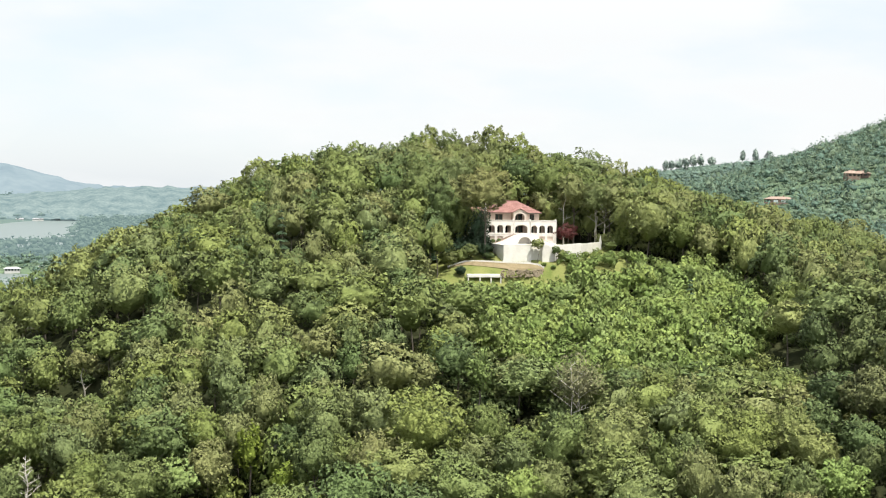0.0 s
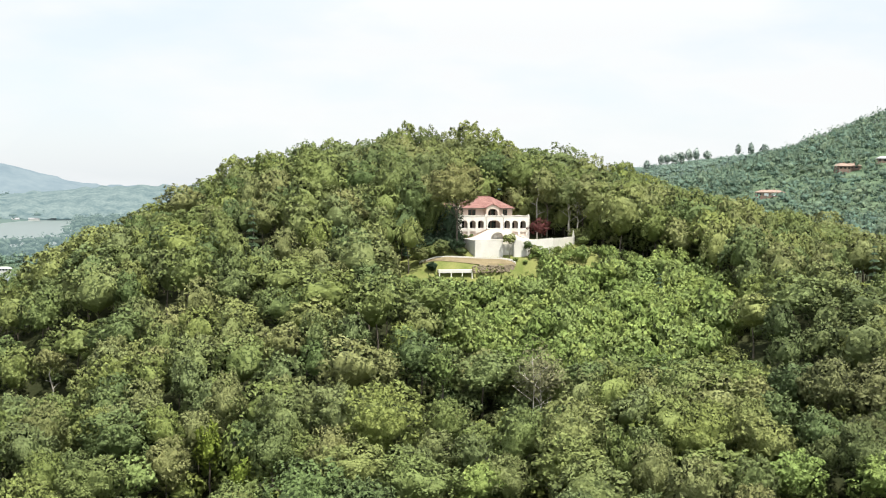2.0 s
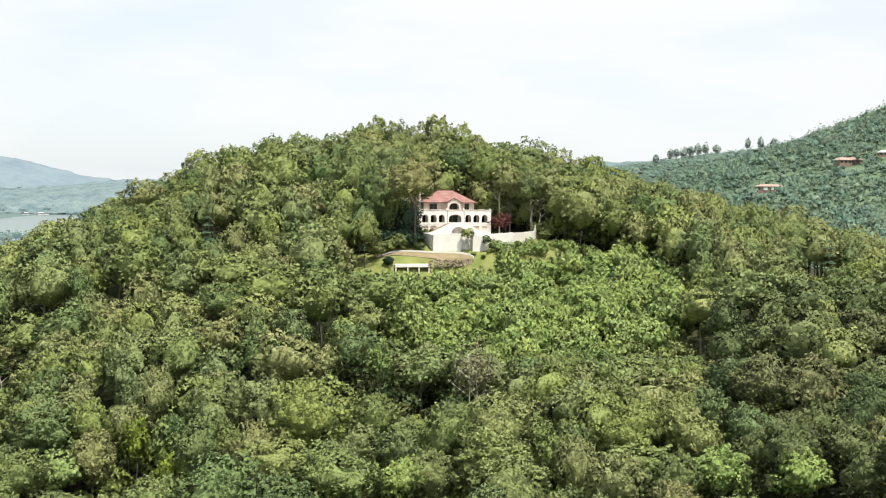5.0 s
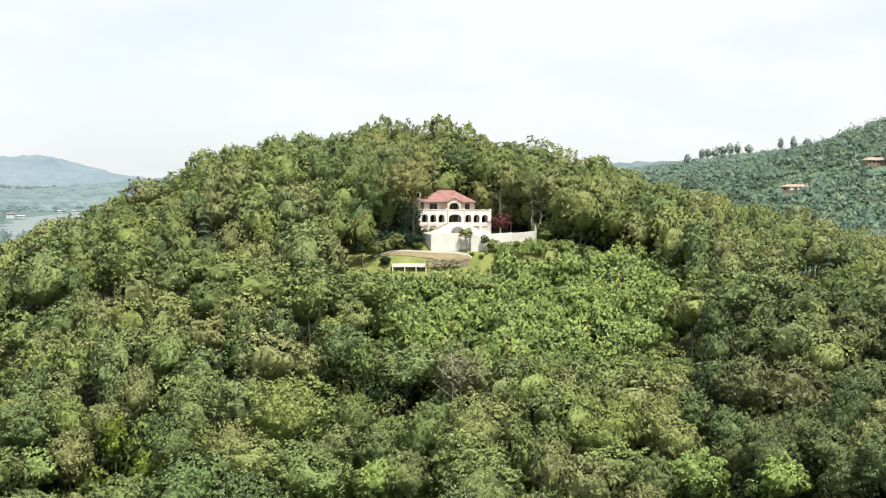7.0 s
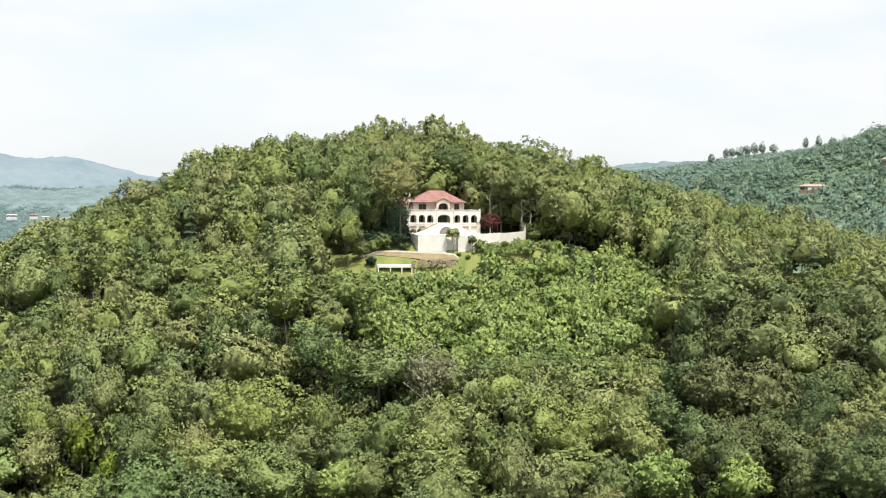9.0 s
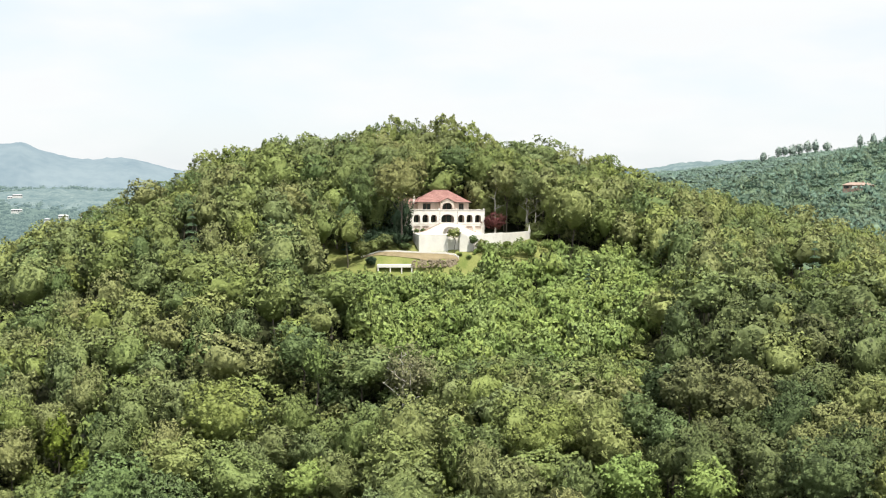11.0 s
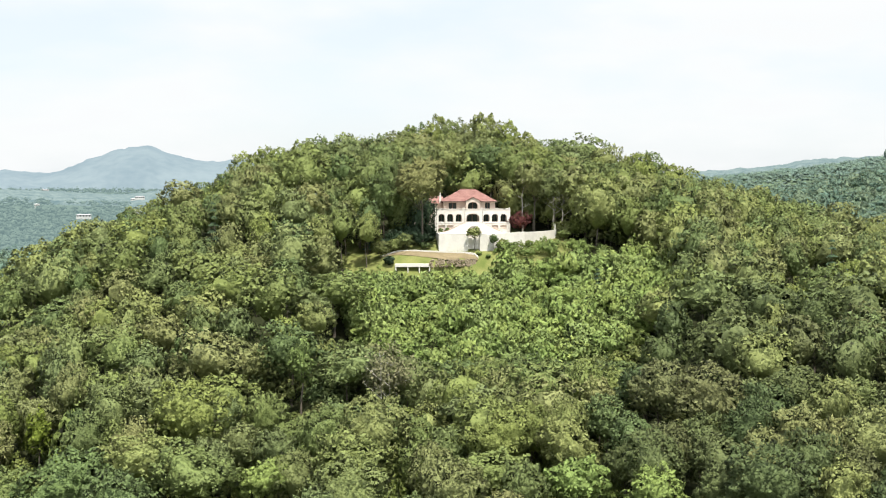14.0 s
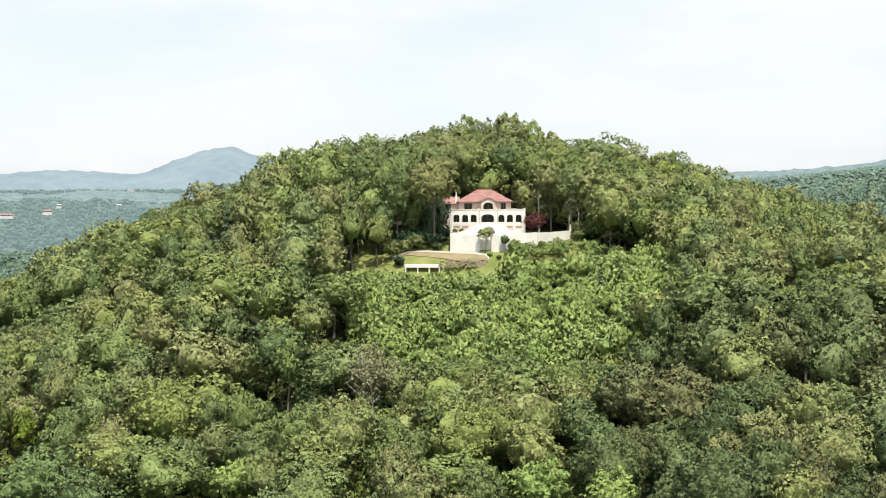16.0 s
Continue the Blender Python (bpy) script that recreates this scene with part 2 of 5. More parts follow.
# ---- mesh helpers ----
def mesh_np(name, verts, faces, mats, tone=None, mat_index=None):
    """A mesh from arrays: verts n x 3, faces a list of (m x k) index arrays."""
    me = bpy.data.meshes.new(name)
    verts = np.asarray(verts, dtype=np.float32)
    facing = np.ascontiguousarray(verts[:, 3:6]) if verts.shape[1] == 6 else None
    verts = np.ascontiguousarray(verts[:, :3])
    me.vertices.add(len(verts))
    me.vertices.foreach_set("co", verts.ravel())
    loops = np.concatenate([f.ravel() for f in faces]).astype(np.int32)
    totals = np.concatenate([np.full(len(f), f.shape[1], np.int32) for f in faces])
    me.loops.add(len(loops))
    me.loops.foreach_set("vertex_index", loops)
    me.polygons.add(len(totals))
    me.polygons.foreach_set("loop_start", (np.cumsum(totals) - totals).astype(np.int32))
    for m in mats:
        me.materials.append(m)
    if mat_index is not None:
        me.polygons.foreach_set("material_index", mat_index.astype(np.int32))
    if tone is not None:
        a = me.attributes.new("tone", "FLOAT", "POINT")
        a.data.foreach_set("value", np.asarray(tone, dtype=np.float32))
    if facing is not None:
        a = me.attributes.new("facing", "FLOAT_VECTOR", "POINT")
        a.data.foreach_set("vector", facing.ravel())
    me.update(calc_edges=True)
    return me


def part(name, bm, mat, parent=None, label=""):
    me = bpy.data.meshes.new(name)
    bmesh.ops.remove_doubles(bm, verts=bm.verts, dist=0.0005)
    bmesh.ops.recalc_face_normals(bm, faces=bm.faces)
    bm.to_mesh(me)
    bm.free()
    me.materials.append(mat)
    ob = new(name, me)
    if parent is not None:
        ob.parent = parent
    if label:
        tagged(ob, label)
    return ob


def box(bm, x0, x1, y0, y1, z0, z1):
    v = [bm.verts.new(p) for p in ((x0, y0, z0), (x1, y0, z0), (x1, y1, z0), (x0, y1, z0), (x0, y0, z1), (x1, y0, z1), (x1, y1, z1), (x0, y1, z1))]
    for f in ((0, 3, 2, 1), (4, 5, 6, 7), (0, 1, 5, 4), (1, 2, 6, 5), (2, 3, 7, 6), (3, 0, 4, 7)):
        bm.faces.new([v[i] for i in f])
    return v


def boxed(*dims, bevel=0.0):
    bm = bmesh.new()
    box(bm, *dims)
    if bevel:
        bmesh.ops.bevel(bm, geom=bm.edges[:], offset=bevel, segments=2, affect="EDGES")
    return bm


def prism(bm, pts, y0, y1):
    """A polygon in the xz plane, extruded from y0 to y1."""
    a = [bm.verts.new((x, y0, z)) for x, z in pts]
    b = [bm.verts.new((x, y1, z)) for x, z in pts]
    bm.faces.new(a)
    bm.faces.new(b[::-1])
    for i in range(len(pts)):
        j = (i + 1) % len(pts)
        bm.faces.new((a[i], b[i], b[j], a[j]))


def plan_prism(bm, pts, z0, z1):
    """A polygon in plan, from z0 to z1."""
    a = [bm.verts.new((x, y, z0)) for x, y in pts]
    b = [bm.verts.new((x, y, z1)) for x, y in pts]
    bm.faces.new(a[::-1])
    bm.faces.new(b)
    for i in range(len(pts)):
        j = (i + 1) % len(pts)
        bm.faces.new((a[i], a[j], b[j], b[i]))


def wall_along(bm, pts, thick, low, high):
    """A wall of some thickness along a line in plan; low and high are one height or one for each point."""
    n = len(pts)
    low = [low] * n if isinstance(low, (int, float)) else low
    high = [high] * n if isinstance(high, (int, float)) else high
    rings = []
    for i, p in enumerate(pts):
        a, c = Vector(pts[max(i - 1, 0)]), Vector(pts[min(i + 1, n - 1)])
        d = (c - a).normalized()
        s = Vector((-d.y, d.x)) * thick / 2
        q = Vector(p)
        rings.append([bm.verts.new((*(q - s), low[i])), bm.verts.new((*(q + s), low[i])), bm.verts.new((*(q + s), high[i])), bm.verts.new((*(q - s), high[i]))])
    for a, b in zip(rings, rings[1:]):
        for k in range(4):
            bm.faces.new((a[k], a[(k + 1) % 4], b[(k + 1) % 4], b[k]))
    bm.faces.new(rings[0][::-1])
    bm.faces.new(rings[-1])


def arch_wall(bm, x0, x1, z0, z1, y0, y1, openings, seg=10):
    """A wall from y0 (front) to y1 with arched openings (centre, width, foot, crown, rise)."""
    edge = x0
    for xc, w, zb, zt, rise in sorted(openings):
        h = w / 2
        box(bm, edge, xc - h, y0, y1, z0, z1)
        edge = xc + h
        if zb > z0:
            box(bm, xc - h, xc + h, y0, y1, z0, zb)
        c = [(xc - h * math.cos(math.pi * k / seg), zt - rise + rise * math.sin(math.pi * k / seg)) for k in range(seg + 1)]
        low = [[bm.verts.new((x, y, z)) for x, z in c] for y in (y0, y1)]
        top = [[bm.verts.new((x, y, z1)) for x, z in c] for y in (y0, y1)]
        for k in range(seg):
            bm.faces.new((low[0][k], low[0][k + 1], top[0][k + 1], top[0][k]))
            bm.faces.new((low[1][k], top[1][k], top[1][k + 1], low[1][k + 1]))
            bm.faces.new((low[0][k], low[1][k], low[1][k + 1], low[0][k + 1]))
            bm.faces.new((top[0][k], top[0][k + 1], top[1][k + 1], top[1][k]))
    box(bm, edge, x1, y0, y1, z0, z1)


# ---- terrain ----
HILL = [
    [30, 27, 23, 20, 18, 16, 15, 17, 20, 24],
    [30, 28, 26, 23, 22, 23, 26, 28, 31, 34],
    [31, 30, 29, 28, 27, 30, 37, 41, 43, 43],
    [31, 31, 35, 45, 43, 41, 52, 56, 54, 50],
    [31, 36, 43, 65, 61, 56, 65, 65, 60, 54],
    [29, 43, 59, 80, 72, 72, 75, 66, 60, 54],
    [25, 46, 70, 92, 91, 90, 83, 67, 59, 52],
    [25, 50, 76, 98, 106, 100, 83, 66, 56, 48],
    [30, 52, 74, 92, 101, 95, 79, 65, 54, 43],
    [37, 56, 72, 84, 88, 85, 77, 65, 52, 39],
]
COUNTRY = [
    [39, 33, 28, 25, 21, 8, 28, 40, 60],
    [34, 30, 27, 22, 24, 38, 37, 60, 90],
    [30, 27, 23, 16, 17, 66, 75, 84, 109],
    [26, 26, 23, 20, 21, 14, 54, 147, 145],
    [23, 31, 33, 20, 20, 23, 128, 198, 225],
    [22, 37, 41, 11, 16, 54, 61, 257, 336],
    [33, 47, 47, 18, 36, 68, 31, 176, 336],
    [50, 51, 40, 17, 44, 91, 103, 162, 250],
    [61, 49, 29, 7, 32, 72, 103, 162, 199],
    [65, 57, 50, 41, 45, 69, 114, 168, 189],
    [65, 68, 70, 71, 70, 84, 116, 152, 181],
]
LAKE = [(-735, 2790), (-790, 2500), (-768, 2240), (-722, 2050), (-662, 1850), (-592, 1650), (-540, 1500), (-470, 1530), (-455, 1600), (-490, 1760), (-545, 2050), (-600, 2260), (-680, 2560)]
COVE = [(-280, 760), (-255, 900), (-318, 1050), (-338, 1084), (-376, 1086), (-440, 1060), (-400, 1000)]
LAKE_Z = 20.0


def spline(grid, x0, y0, step, x, y):
    g = np.asarray(grid, float)

    def weights(u, n):
        u = np.clip(u, 1, n - 2.001)
        i = np.floor(u).astype(int)
        f = u - i
        return i, ((1 - f) ** 3 / 6, (3 * f**3 - 6 * f**2 + 4) / 6, (-3 * f**3 + 3 * f**2 + 3 * f + 1) / 6, f**3 / 6)

    i, wx = weights((np.asarray(x, float) - x0) / step, g.shape[1])
    j, wy = weights((np.asarray(y, float) - y0) / step, g.shape[0])
    out = 0
    for a in range(4):
        for b in range(4):
            out = out + wy[a] * wx[b] * g[np.clip(j - 1 + a, 0, g.shape[0] - 1), np.clip(i - 1 + b, 0, g.shape[1] - 1)]
    return out


def smooth(a, b, v):
    t = np.clip((v - a) / (b - a), 0, 1)
    return t * t * (3 - 2 * t)


def inside(poly, x, y):
    hit = np.zeros(np.shape(x), bool)
    for (xa, ya), (xb, yb) in zip(poly, poly[1:] + poly[:1]):
        with np.errstate(divide="ignore", invalid="ignore"):
            hit ^= ((ya > y) != (yb > y)) & (x < (xb - xa) * (y - ya) / (yb - ya + 1e-9) + xa)
    return hit


HOUSE_X, HOUSE_Y, HOUSE_TURN = 12.57, 377.9, 12.2
HC, HS = math.cos(radians(HOUSE_TURN)), math.sin(radians(HOUSE_TURN))


def house_xy(x, y):
    """Place in plan to the house's own axes: along its front, and back from it."""
    dx, dy = x - HOUSE_X, y - HOUSE_Y
    return dx * HC + dy * HS, -dx * HS + dy * HC


def from_house(u, v):
    return HOUSE_X + u * HC - v * HS, HOUSE_Y + u * HS + v * HC


def ground_z(x, y):
    x, y = np.asarray(x, float), np.asarray(y, float)
    far = spline(COUNTRY, -1750, -100, 350, x, y)
    near = spline(HILL, -200, 100, 50, x, y) - 1.2
    w = smooth(-145, -75, x) * (1 - smooth(165, 245, x)) * smooth(130, 200, y) * (1 - smooth(470, 545, y))
    z = far * (1 - w) + near * w
    z = z + 13.5 * smooth(60, 115, -x) * (1 - smooth(135, 215, -x)) * np.exp(-(((y - 385) / 55) ** 2))
    z = z - 11.0 * np.exp(-((x + 86) ** 2 + (y - 304) ** 2) / 18.0**2) - 9.0 * np.exp(-(((x + 92) / 24) ** 2) - ((y - 274) / 24) ** 2)
    u, v = house_xy(x, y)
    yard = np.interp(v, [-34, -25, -23.3, -22.0, -19.5, -17, -10, 0, 22], [69.0, 72.9, 74.4, 77.0, 78.4, 79.0, 80.6, 82.6, 84.5])
    wy = smooth(-24, -8, u) * (1 - smooth(38, 56, u)) * smooth(-36, -26, v) * (1 - smooth(12, 30, v))
    z = z * (1 - wy) + yard * wy
    return np.where(inside(LAKE, x, y) | inside(COVE, x, y), np.minimum(z, LAKE_Z - 5), np.where((x < -230) & (y > 650) & (z < 21.5), 21.5, z))


def spread_axis(lo, hi, pieces):
    """Coordinates from lo to hi with the step of each piece (start, end, step)."""
    out = [lo]
    for a, b, s in pieces:
        out += list(np.arange(a, b, s))
    out.append(hi)
    return np.array(sorted(set(round(float(v), 3) for v in out)))


xs = spread_axis(-6000, 6000, [(-5000, -1200, 250), (-1200, -200, 40), (-200, -20, 6), (-20, 62, 2), (62, 250, 6), (250, 900, 30), (900, 5900, 400)])
ys = spread_axis(-3000, 6000, [(-2500, 0, 250), (0, 150, 30), (150, 336, 6), (336, 396, 2), (396, 540, 6), (540, 2900, 40), (2900, 5800, 250)])
gx, gy = np.meshgrid(xs, ys)
gz = ground_z(gx, gy)
lump = np.array([noise.noise((a * 0.03, b * 0.03, 0.0)) for a, b in zip(gx.ravel(), gy.ravel())]).reshape(gx.shape)
uu, vv = house_xy(gx, gy)
in_yard = (uu > -26) & (uu < 46) & (vv > -30) & (vv < 12)
gz = gz + np.where(in_yard, 0.25, 1.6) * lump * (gx > -250)
nx = len(xs)
ii = (np.arange(len(ys) - 1)[:, None] * nx + np.arange(nx - 1)[None, :]).ravel()
quads = np.stack([ii, ii + 1, ii + nx + 1, ii + nx], 1)
cx, cy = gx[:-1, :-1].ravel() + 3, gy[:-1, :-1].ravel() + 3
cu, cv = house_xy(cx, cy)
edge = 2.5 * np.array([noise.noise((a * 0.11, b * 0.11, 4.0)) for a, b in zip(cx, cy)])
lawn = (cu > -24 + edge) & (cu < 43 + edge) & (cv > -29 + edge) & (cv < 3 + edge)
# beyond the lake the ground wears the same haze-painted woods colour
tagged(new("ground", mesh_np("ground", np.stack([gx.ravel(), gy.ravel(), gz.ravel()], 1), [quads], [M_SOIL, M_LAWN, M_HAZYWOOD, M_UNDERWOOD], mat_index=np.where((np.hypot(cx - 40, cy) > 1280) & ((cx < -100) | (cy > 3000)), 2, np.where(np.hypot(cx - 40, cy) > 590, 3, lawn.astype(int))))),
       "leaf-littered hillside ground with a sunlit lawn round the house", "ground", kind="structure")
for name_, shore, label_ in (("water_lake", LAKE, "still grey lake water reflecting the white sky"), ("water_cove", COVE, "quiet cove of the lake beside the boathouse")):
    bm = bmesh.new()
    cxl, cyl = sum(p[0] for p in shore) / len(shore), sum(p[1] for p in shore) / len(shore)
    bm.faces.new([bm.verts.new((x + (x - cxl) * 0.04, y + (y - cyl) * 0.03, LAKE_Z)) for x, y in shore])
    bmesh.ops.triangulate(bm, faces=bm.faces)
    tagged(part(name_, bm, M_WATER), label_, "water", kind="structure")


# ---- distant mountains ----
def mountain(name, dist, depth, a0, a1, heights, base, label, mat=M_MOUNTAIN):
    """A long ridge round the place at that distance; heights: rows of bearing and crest height."""
    n, k = 160, 10
    az = np.linspace(a0, a1, n)
    hb, hz = np.array(heights).T
    crest = np.interp(az, hb, hz)
    crest = np.convolve(np.pad(crest, 3, mode="edge"), np.ones(7) / 7, "valid")
    v = []
    for r in range(k):
        s = r / (k - 1)
        d = dist + depth * (s - 0.7)
        bumpy = np.array([noise.noise((a * 2.2, s * 2.5, dist * 0.01)) + 0.6 * noise.noise((a * 9.0, s * 4.0, dist * 0.013)) for a in az])
        z = base + (crest - base) * math.sin(math.pi * min(s / 1.4, 1.0)) ** 0.8 + bumpy * 7 * (1 if r < 7 else 0.4)
        v.append(np.stack([40 + d * np.sin(np.radians(az)), d * np.cos(np.radians(az)), z], 1))
    v = np.concatenate(v)
    i = (np.arange(k - 1)[:, None] * n + np.arange(n - 1)[None, :]).ravel()
    me = mesh_np(name, v, [np.stack([i, i + 1, i + n + 1, i + n], 1)], [mat])
    me.polygons.foreach_set("use_smooth", np.ones(len(me.polygons), bool))
    return tagged(new(name, me), label, "mountain", kind="structure")


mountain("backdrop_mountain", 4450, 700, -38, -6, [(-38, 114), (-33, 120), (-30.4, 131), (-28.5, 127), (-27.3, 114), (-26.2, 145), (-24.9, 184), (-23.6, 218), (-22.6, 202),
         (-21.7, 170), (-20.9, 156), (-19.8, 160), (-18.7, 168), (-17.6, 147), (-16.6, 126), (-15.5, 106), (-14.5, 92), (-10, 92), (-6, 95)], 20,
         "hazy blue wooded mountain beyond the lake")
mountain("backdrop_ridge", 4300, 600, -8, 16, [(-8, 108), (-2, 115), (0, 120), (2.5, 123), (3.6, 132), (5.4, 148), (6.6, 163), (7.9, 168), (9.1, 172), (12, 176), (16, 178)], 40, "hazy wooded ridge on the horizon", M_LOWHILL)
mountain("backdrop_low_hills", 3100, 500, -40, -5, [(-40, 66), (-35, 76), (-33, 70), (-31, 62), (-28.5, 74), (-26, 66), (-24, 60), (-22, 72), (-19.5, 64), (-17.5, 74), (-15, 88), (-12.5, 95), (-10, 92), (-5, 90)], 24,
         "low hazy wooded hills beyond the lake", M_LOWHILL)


# ---- trees ----
ICO_V = np.array([(0, 0, -1)] + [(0.894 * math.cos(a), 0.894 * math.sin(a), -0.447) for a in [k * 1.2566 for k in range(5)]]
                 + [(0.894 * math.cos(a), 0.894 * math.sin(a), 0.447) for a in [k * 1.2566 + 0.6283 for k in range(5)]] + [(0, 0, 1)])
ICO_F = np.array([(0, (k + 1) % 5 + 1, k + 1) for k in range(5)] + [(k + 1, (k + 1) % 5 + 1, k + 6) for k in range(5)]
                 + [((k + 1) % 5 + 1, (k + 1) % 5 + 6, k + 6) for k in range(5)] + [(k + 6, (k + 1) % 5 + 6, 11) for k in range(5)])


def unit(a):
    return a / (np.linalg.norm(a, axis=1)[:, None] + 1e-9)


def leaf_cards(rng, pos, normal, size, facing, corners=4):
    """Small pointed leaf sprays that lie about across normal; facing is the way their leaves turn to the light."""
    n = len(pos)
    nr = unit(normal)
    t = unit(np.cross(nr, rng.normal(size=(n, 3))))
    b = np.cross(nr, t)
    ln = (size * rng.uniform(0.6, 1.35, n))[:, None]
    wd = ln * rng.uniform(0.45, 0.75, n)[:, None]
    if corners == 4:
        v = np.stack([pos - t * ln, pos + b * wd - nr * ln * 0.15, pos + t * ln, pos - b * wd - nr * ln * 0.15], 1)
    else:
        v = np.stack([pos - t * ln - b * wd, pos + t * ln - b * wd * 0.6, pos + b * wd * 1.5], 1)
    v = np.concatenate([v.reshape(-1, 3), np.repeat(facing, corners, 0)], 1)
    return v, np.arange(n * corners).reshape(-1, corners)


def lifted(v, h):
    w = v.copy()
    w[:, 2] += h
    return w


def sphere_points(level):
    """A finer ball from the icosahedron: verts and triangles."""
    v, f = [tuple(x) for x in ICO_V], [tuple(t) for t in ICO_F]
    for _k in range(level):
        mid, g = {}, []

        def half(i, j):
            key = (min(i, j), max(i, j))
            if key not in mid:
                m_ = np.add(v[i], v[j])
                v.append(tuple(m_ / np.linalg.norm(m_)))
                mid[key] = len(v) - 1
            return mid[key]

        for i, j, k in f:
            x, y, z = half(i, j), half(j, k), half(k, i)
            g += [(i, x, z), (j, y, x), (k, z, y), (x, y, z)]
        f = g
    return np.array(v), np.array(f)


BALLS = [sphere_points(0), sphere_points(1), sphere_points(2)]


def dome_crown(rng, radius, height, bumps, leaves, leaf_size, level=2, corners=4, rough=1.0, low=0.4, upward=0.0, solid=True, depth=0.12, relief=0.26):
    """A crown: an uneven dome that swells into leafy boughs with creases between them, under a thick coat of leaf sprays. Its foot is at z = 0."""
    axes = np.array([radius * rng.uniform(0.9, 1.1), radius * rng.uniform(0.9, 1.1), height * 0.5])
    lean = rng.uniform(-0.12, 0.12, 2) * radius
    w1, f1 = rng.normal(size=(5, 3)) * 1.9, rng.uniform(0, 6.28, 5)
    mid = np.array([0, 0, height * 0.47])
    k = np.arange(bumps) + 0.5
    zc = 1 - (1 + low) * k / bumps
    an = k * 2.39996 + rng.uniform(0, 6.28)
    bough = unit(np.stack([np.sqrt(1 - zc**2) * np.cos(an), np.sqrt(1 - zc**2) * np.sin(an), zc], 1) + rng.normal(size=(bumps, 3)) * 0.16)
    swell = rng.uniform(0.55, 1.35, bumps)
    wide = (1.15 * math.sqrt((1 + low) / bumps) * rng.uniform(0.75, 1.4, bumps)) ** 2

    def shell(d, bumpy=True):
        rho = np.clip(1 + 0.085 * rough * np.cos(d @ w1.T + f1).sum(1), 0.74, 1.28)
        rho = rho + (relief * ((np.exp(-2 * (1 - d @ bough.T) / wide) * swell).max(1) - 0.75) if bumpy else -relief * 0.88 - depth - 0.05 - 0.25 * np.clip(-d[:, 2] - 0.1, 0, 0.6))
        p = d * rho[:, None] * axes
        p[:, :2] *= np.where(d[:, 2] < 0, 1 + 0.3 * d[:, 2], 1.0)[:, None]
        p[:, :2] += lean * d[:, 2:3]
        return p + mid

    def outward(d):
        t = unit(np.cross(d, (0.31, 0.82, 0.47)))
        u = np.cross(d, t)
        n_ = np.cross(shell(unit(d + 0.04 * t)) - shell(unit(d - 0.04 * t)), shell(unit(d + 0.04 * u)) - shell(unit(d - 0.04 * u)))
        return unit(n_ * np.sign((n_ * d).sum(1))[:, None])

    pick = rng.choice(bumps, leaves, p=wide / wide.sum())
    loose = np.where(rng.uniform(0, 1, leaves) < 0.34, 1.9, 0.66)
    d = unit(bough[pick] + rng.normal(size=(leaves, 3)) * (np.sqrt(wide[pick]) * loose)[:, None])
    n1 = outward(d)
    reach = 1.0 + depth * (0.5 - 0.9 * rng.uniform(0, 1, leaves)) if solid else rng.uniform(0.35, 1.05, leaves)
    pos = mid + (shell(d) - mid) * reach[:, None]
    facing = unit(n1 * 0.8 + d * 0.35 + rng.normal(size=d.shape) * 0.21 + np.array([0, 0, upward]))
    v1, q = leaf_cards(rng, pos, n1 + rng.normal(size=d.shape) * 0.65, leaf_size, facing, corners)
    if not solid:
        return (v1, q, np.zeros((0, 3), int)) if corners == 4 else (v1, np.zeros((0, 4), int), q)
    bv, bf = BALLS[level]
    heart = np.concatenate([mid + (shell(bv, False) - mid) * rng.uniform(0.9, 1.08, len(bv))[:, None], unit(outward(bv) * 0.8 + bv * 0.35 + np.array([0, 0, upward]))], 1)
    V, T = np.concatenate([v1, heart]), bf + len(v1)
    return (V, q, T) if corners == 4 else (V, np.zeros((0, 4), int), np.concatenate([q, T]))


def limb(verts, quads, a, b, ra, rb, sides=5):
    a, b = np.array(a, float), np.array(b, float)
    d = (b - a) / np.linalg.norm(b - a)
    s = np.cross(d, (0.3, 0.9, 0.2))
    s /= np.linalg.norm(s)
    w = np.cross(d, s)
    n0 = sum(len(v) for v in verts)
    an = np.arange(sides) * 2 * math.pi / sides
    ring = np.cos(an)[:, None] * s + np.sin(an)[:, None] * w
    verts.append(np.concatenate([a + ring * ra, b + ring * rb]))
    k = np.arange(sides)
    quads.append(np.stack([n0 + k, n0 + (k + 1) % sides, n0 + sides + (k + 1) % sides, n0 + sides + k], 1))


def trunk_mesh(rng, height, crown_h, radius, r0, limbs):
    """A tapered, slightly bent trunk with limbs that reach into the crown."""
    v, q = [], []
    p, r = np.zeros(3) - (0, 0, 0.8), r0
    top = height + crown_h * 0.55
    knots = [p]
    for k in range(1, 6):
        nxt = np.array([rng.uniform(-0.25, 0.25) * k * 0.5, rng.uniform(-0.25, 0.25) * k * 0.5, top * k / 5])
        limb(v, q, knots[-1], nxt, r, r * 0.8, 6)
        knots.append(nxt)
        r *= 0.8
    for k in range(limbs):
        s = rng.uniform(0.55, 0.95)
        a = knots[0] * (1 - s) + knots[-1] * s
        an = 2.4 * k + rng.uniform(-0.5, 0.5)
        out = radius * rng.uniform(0.45, 0.85)
        b = a + np.array([out * math.cos(an), out * math.sin(an), out * rng.uniform(0.4, 0.9)])
        mid = (a + b) / 2 + (0, 0, 0.12 * out)
        limb(v, q, a, mid, r0 * 0.38, r0 * 0.26)
        limb(v, q, mid, b, r0 * 0.26, r0 * 0.1)
    return np.concatenate(v), np.concatenate(q)


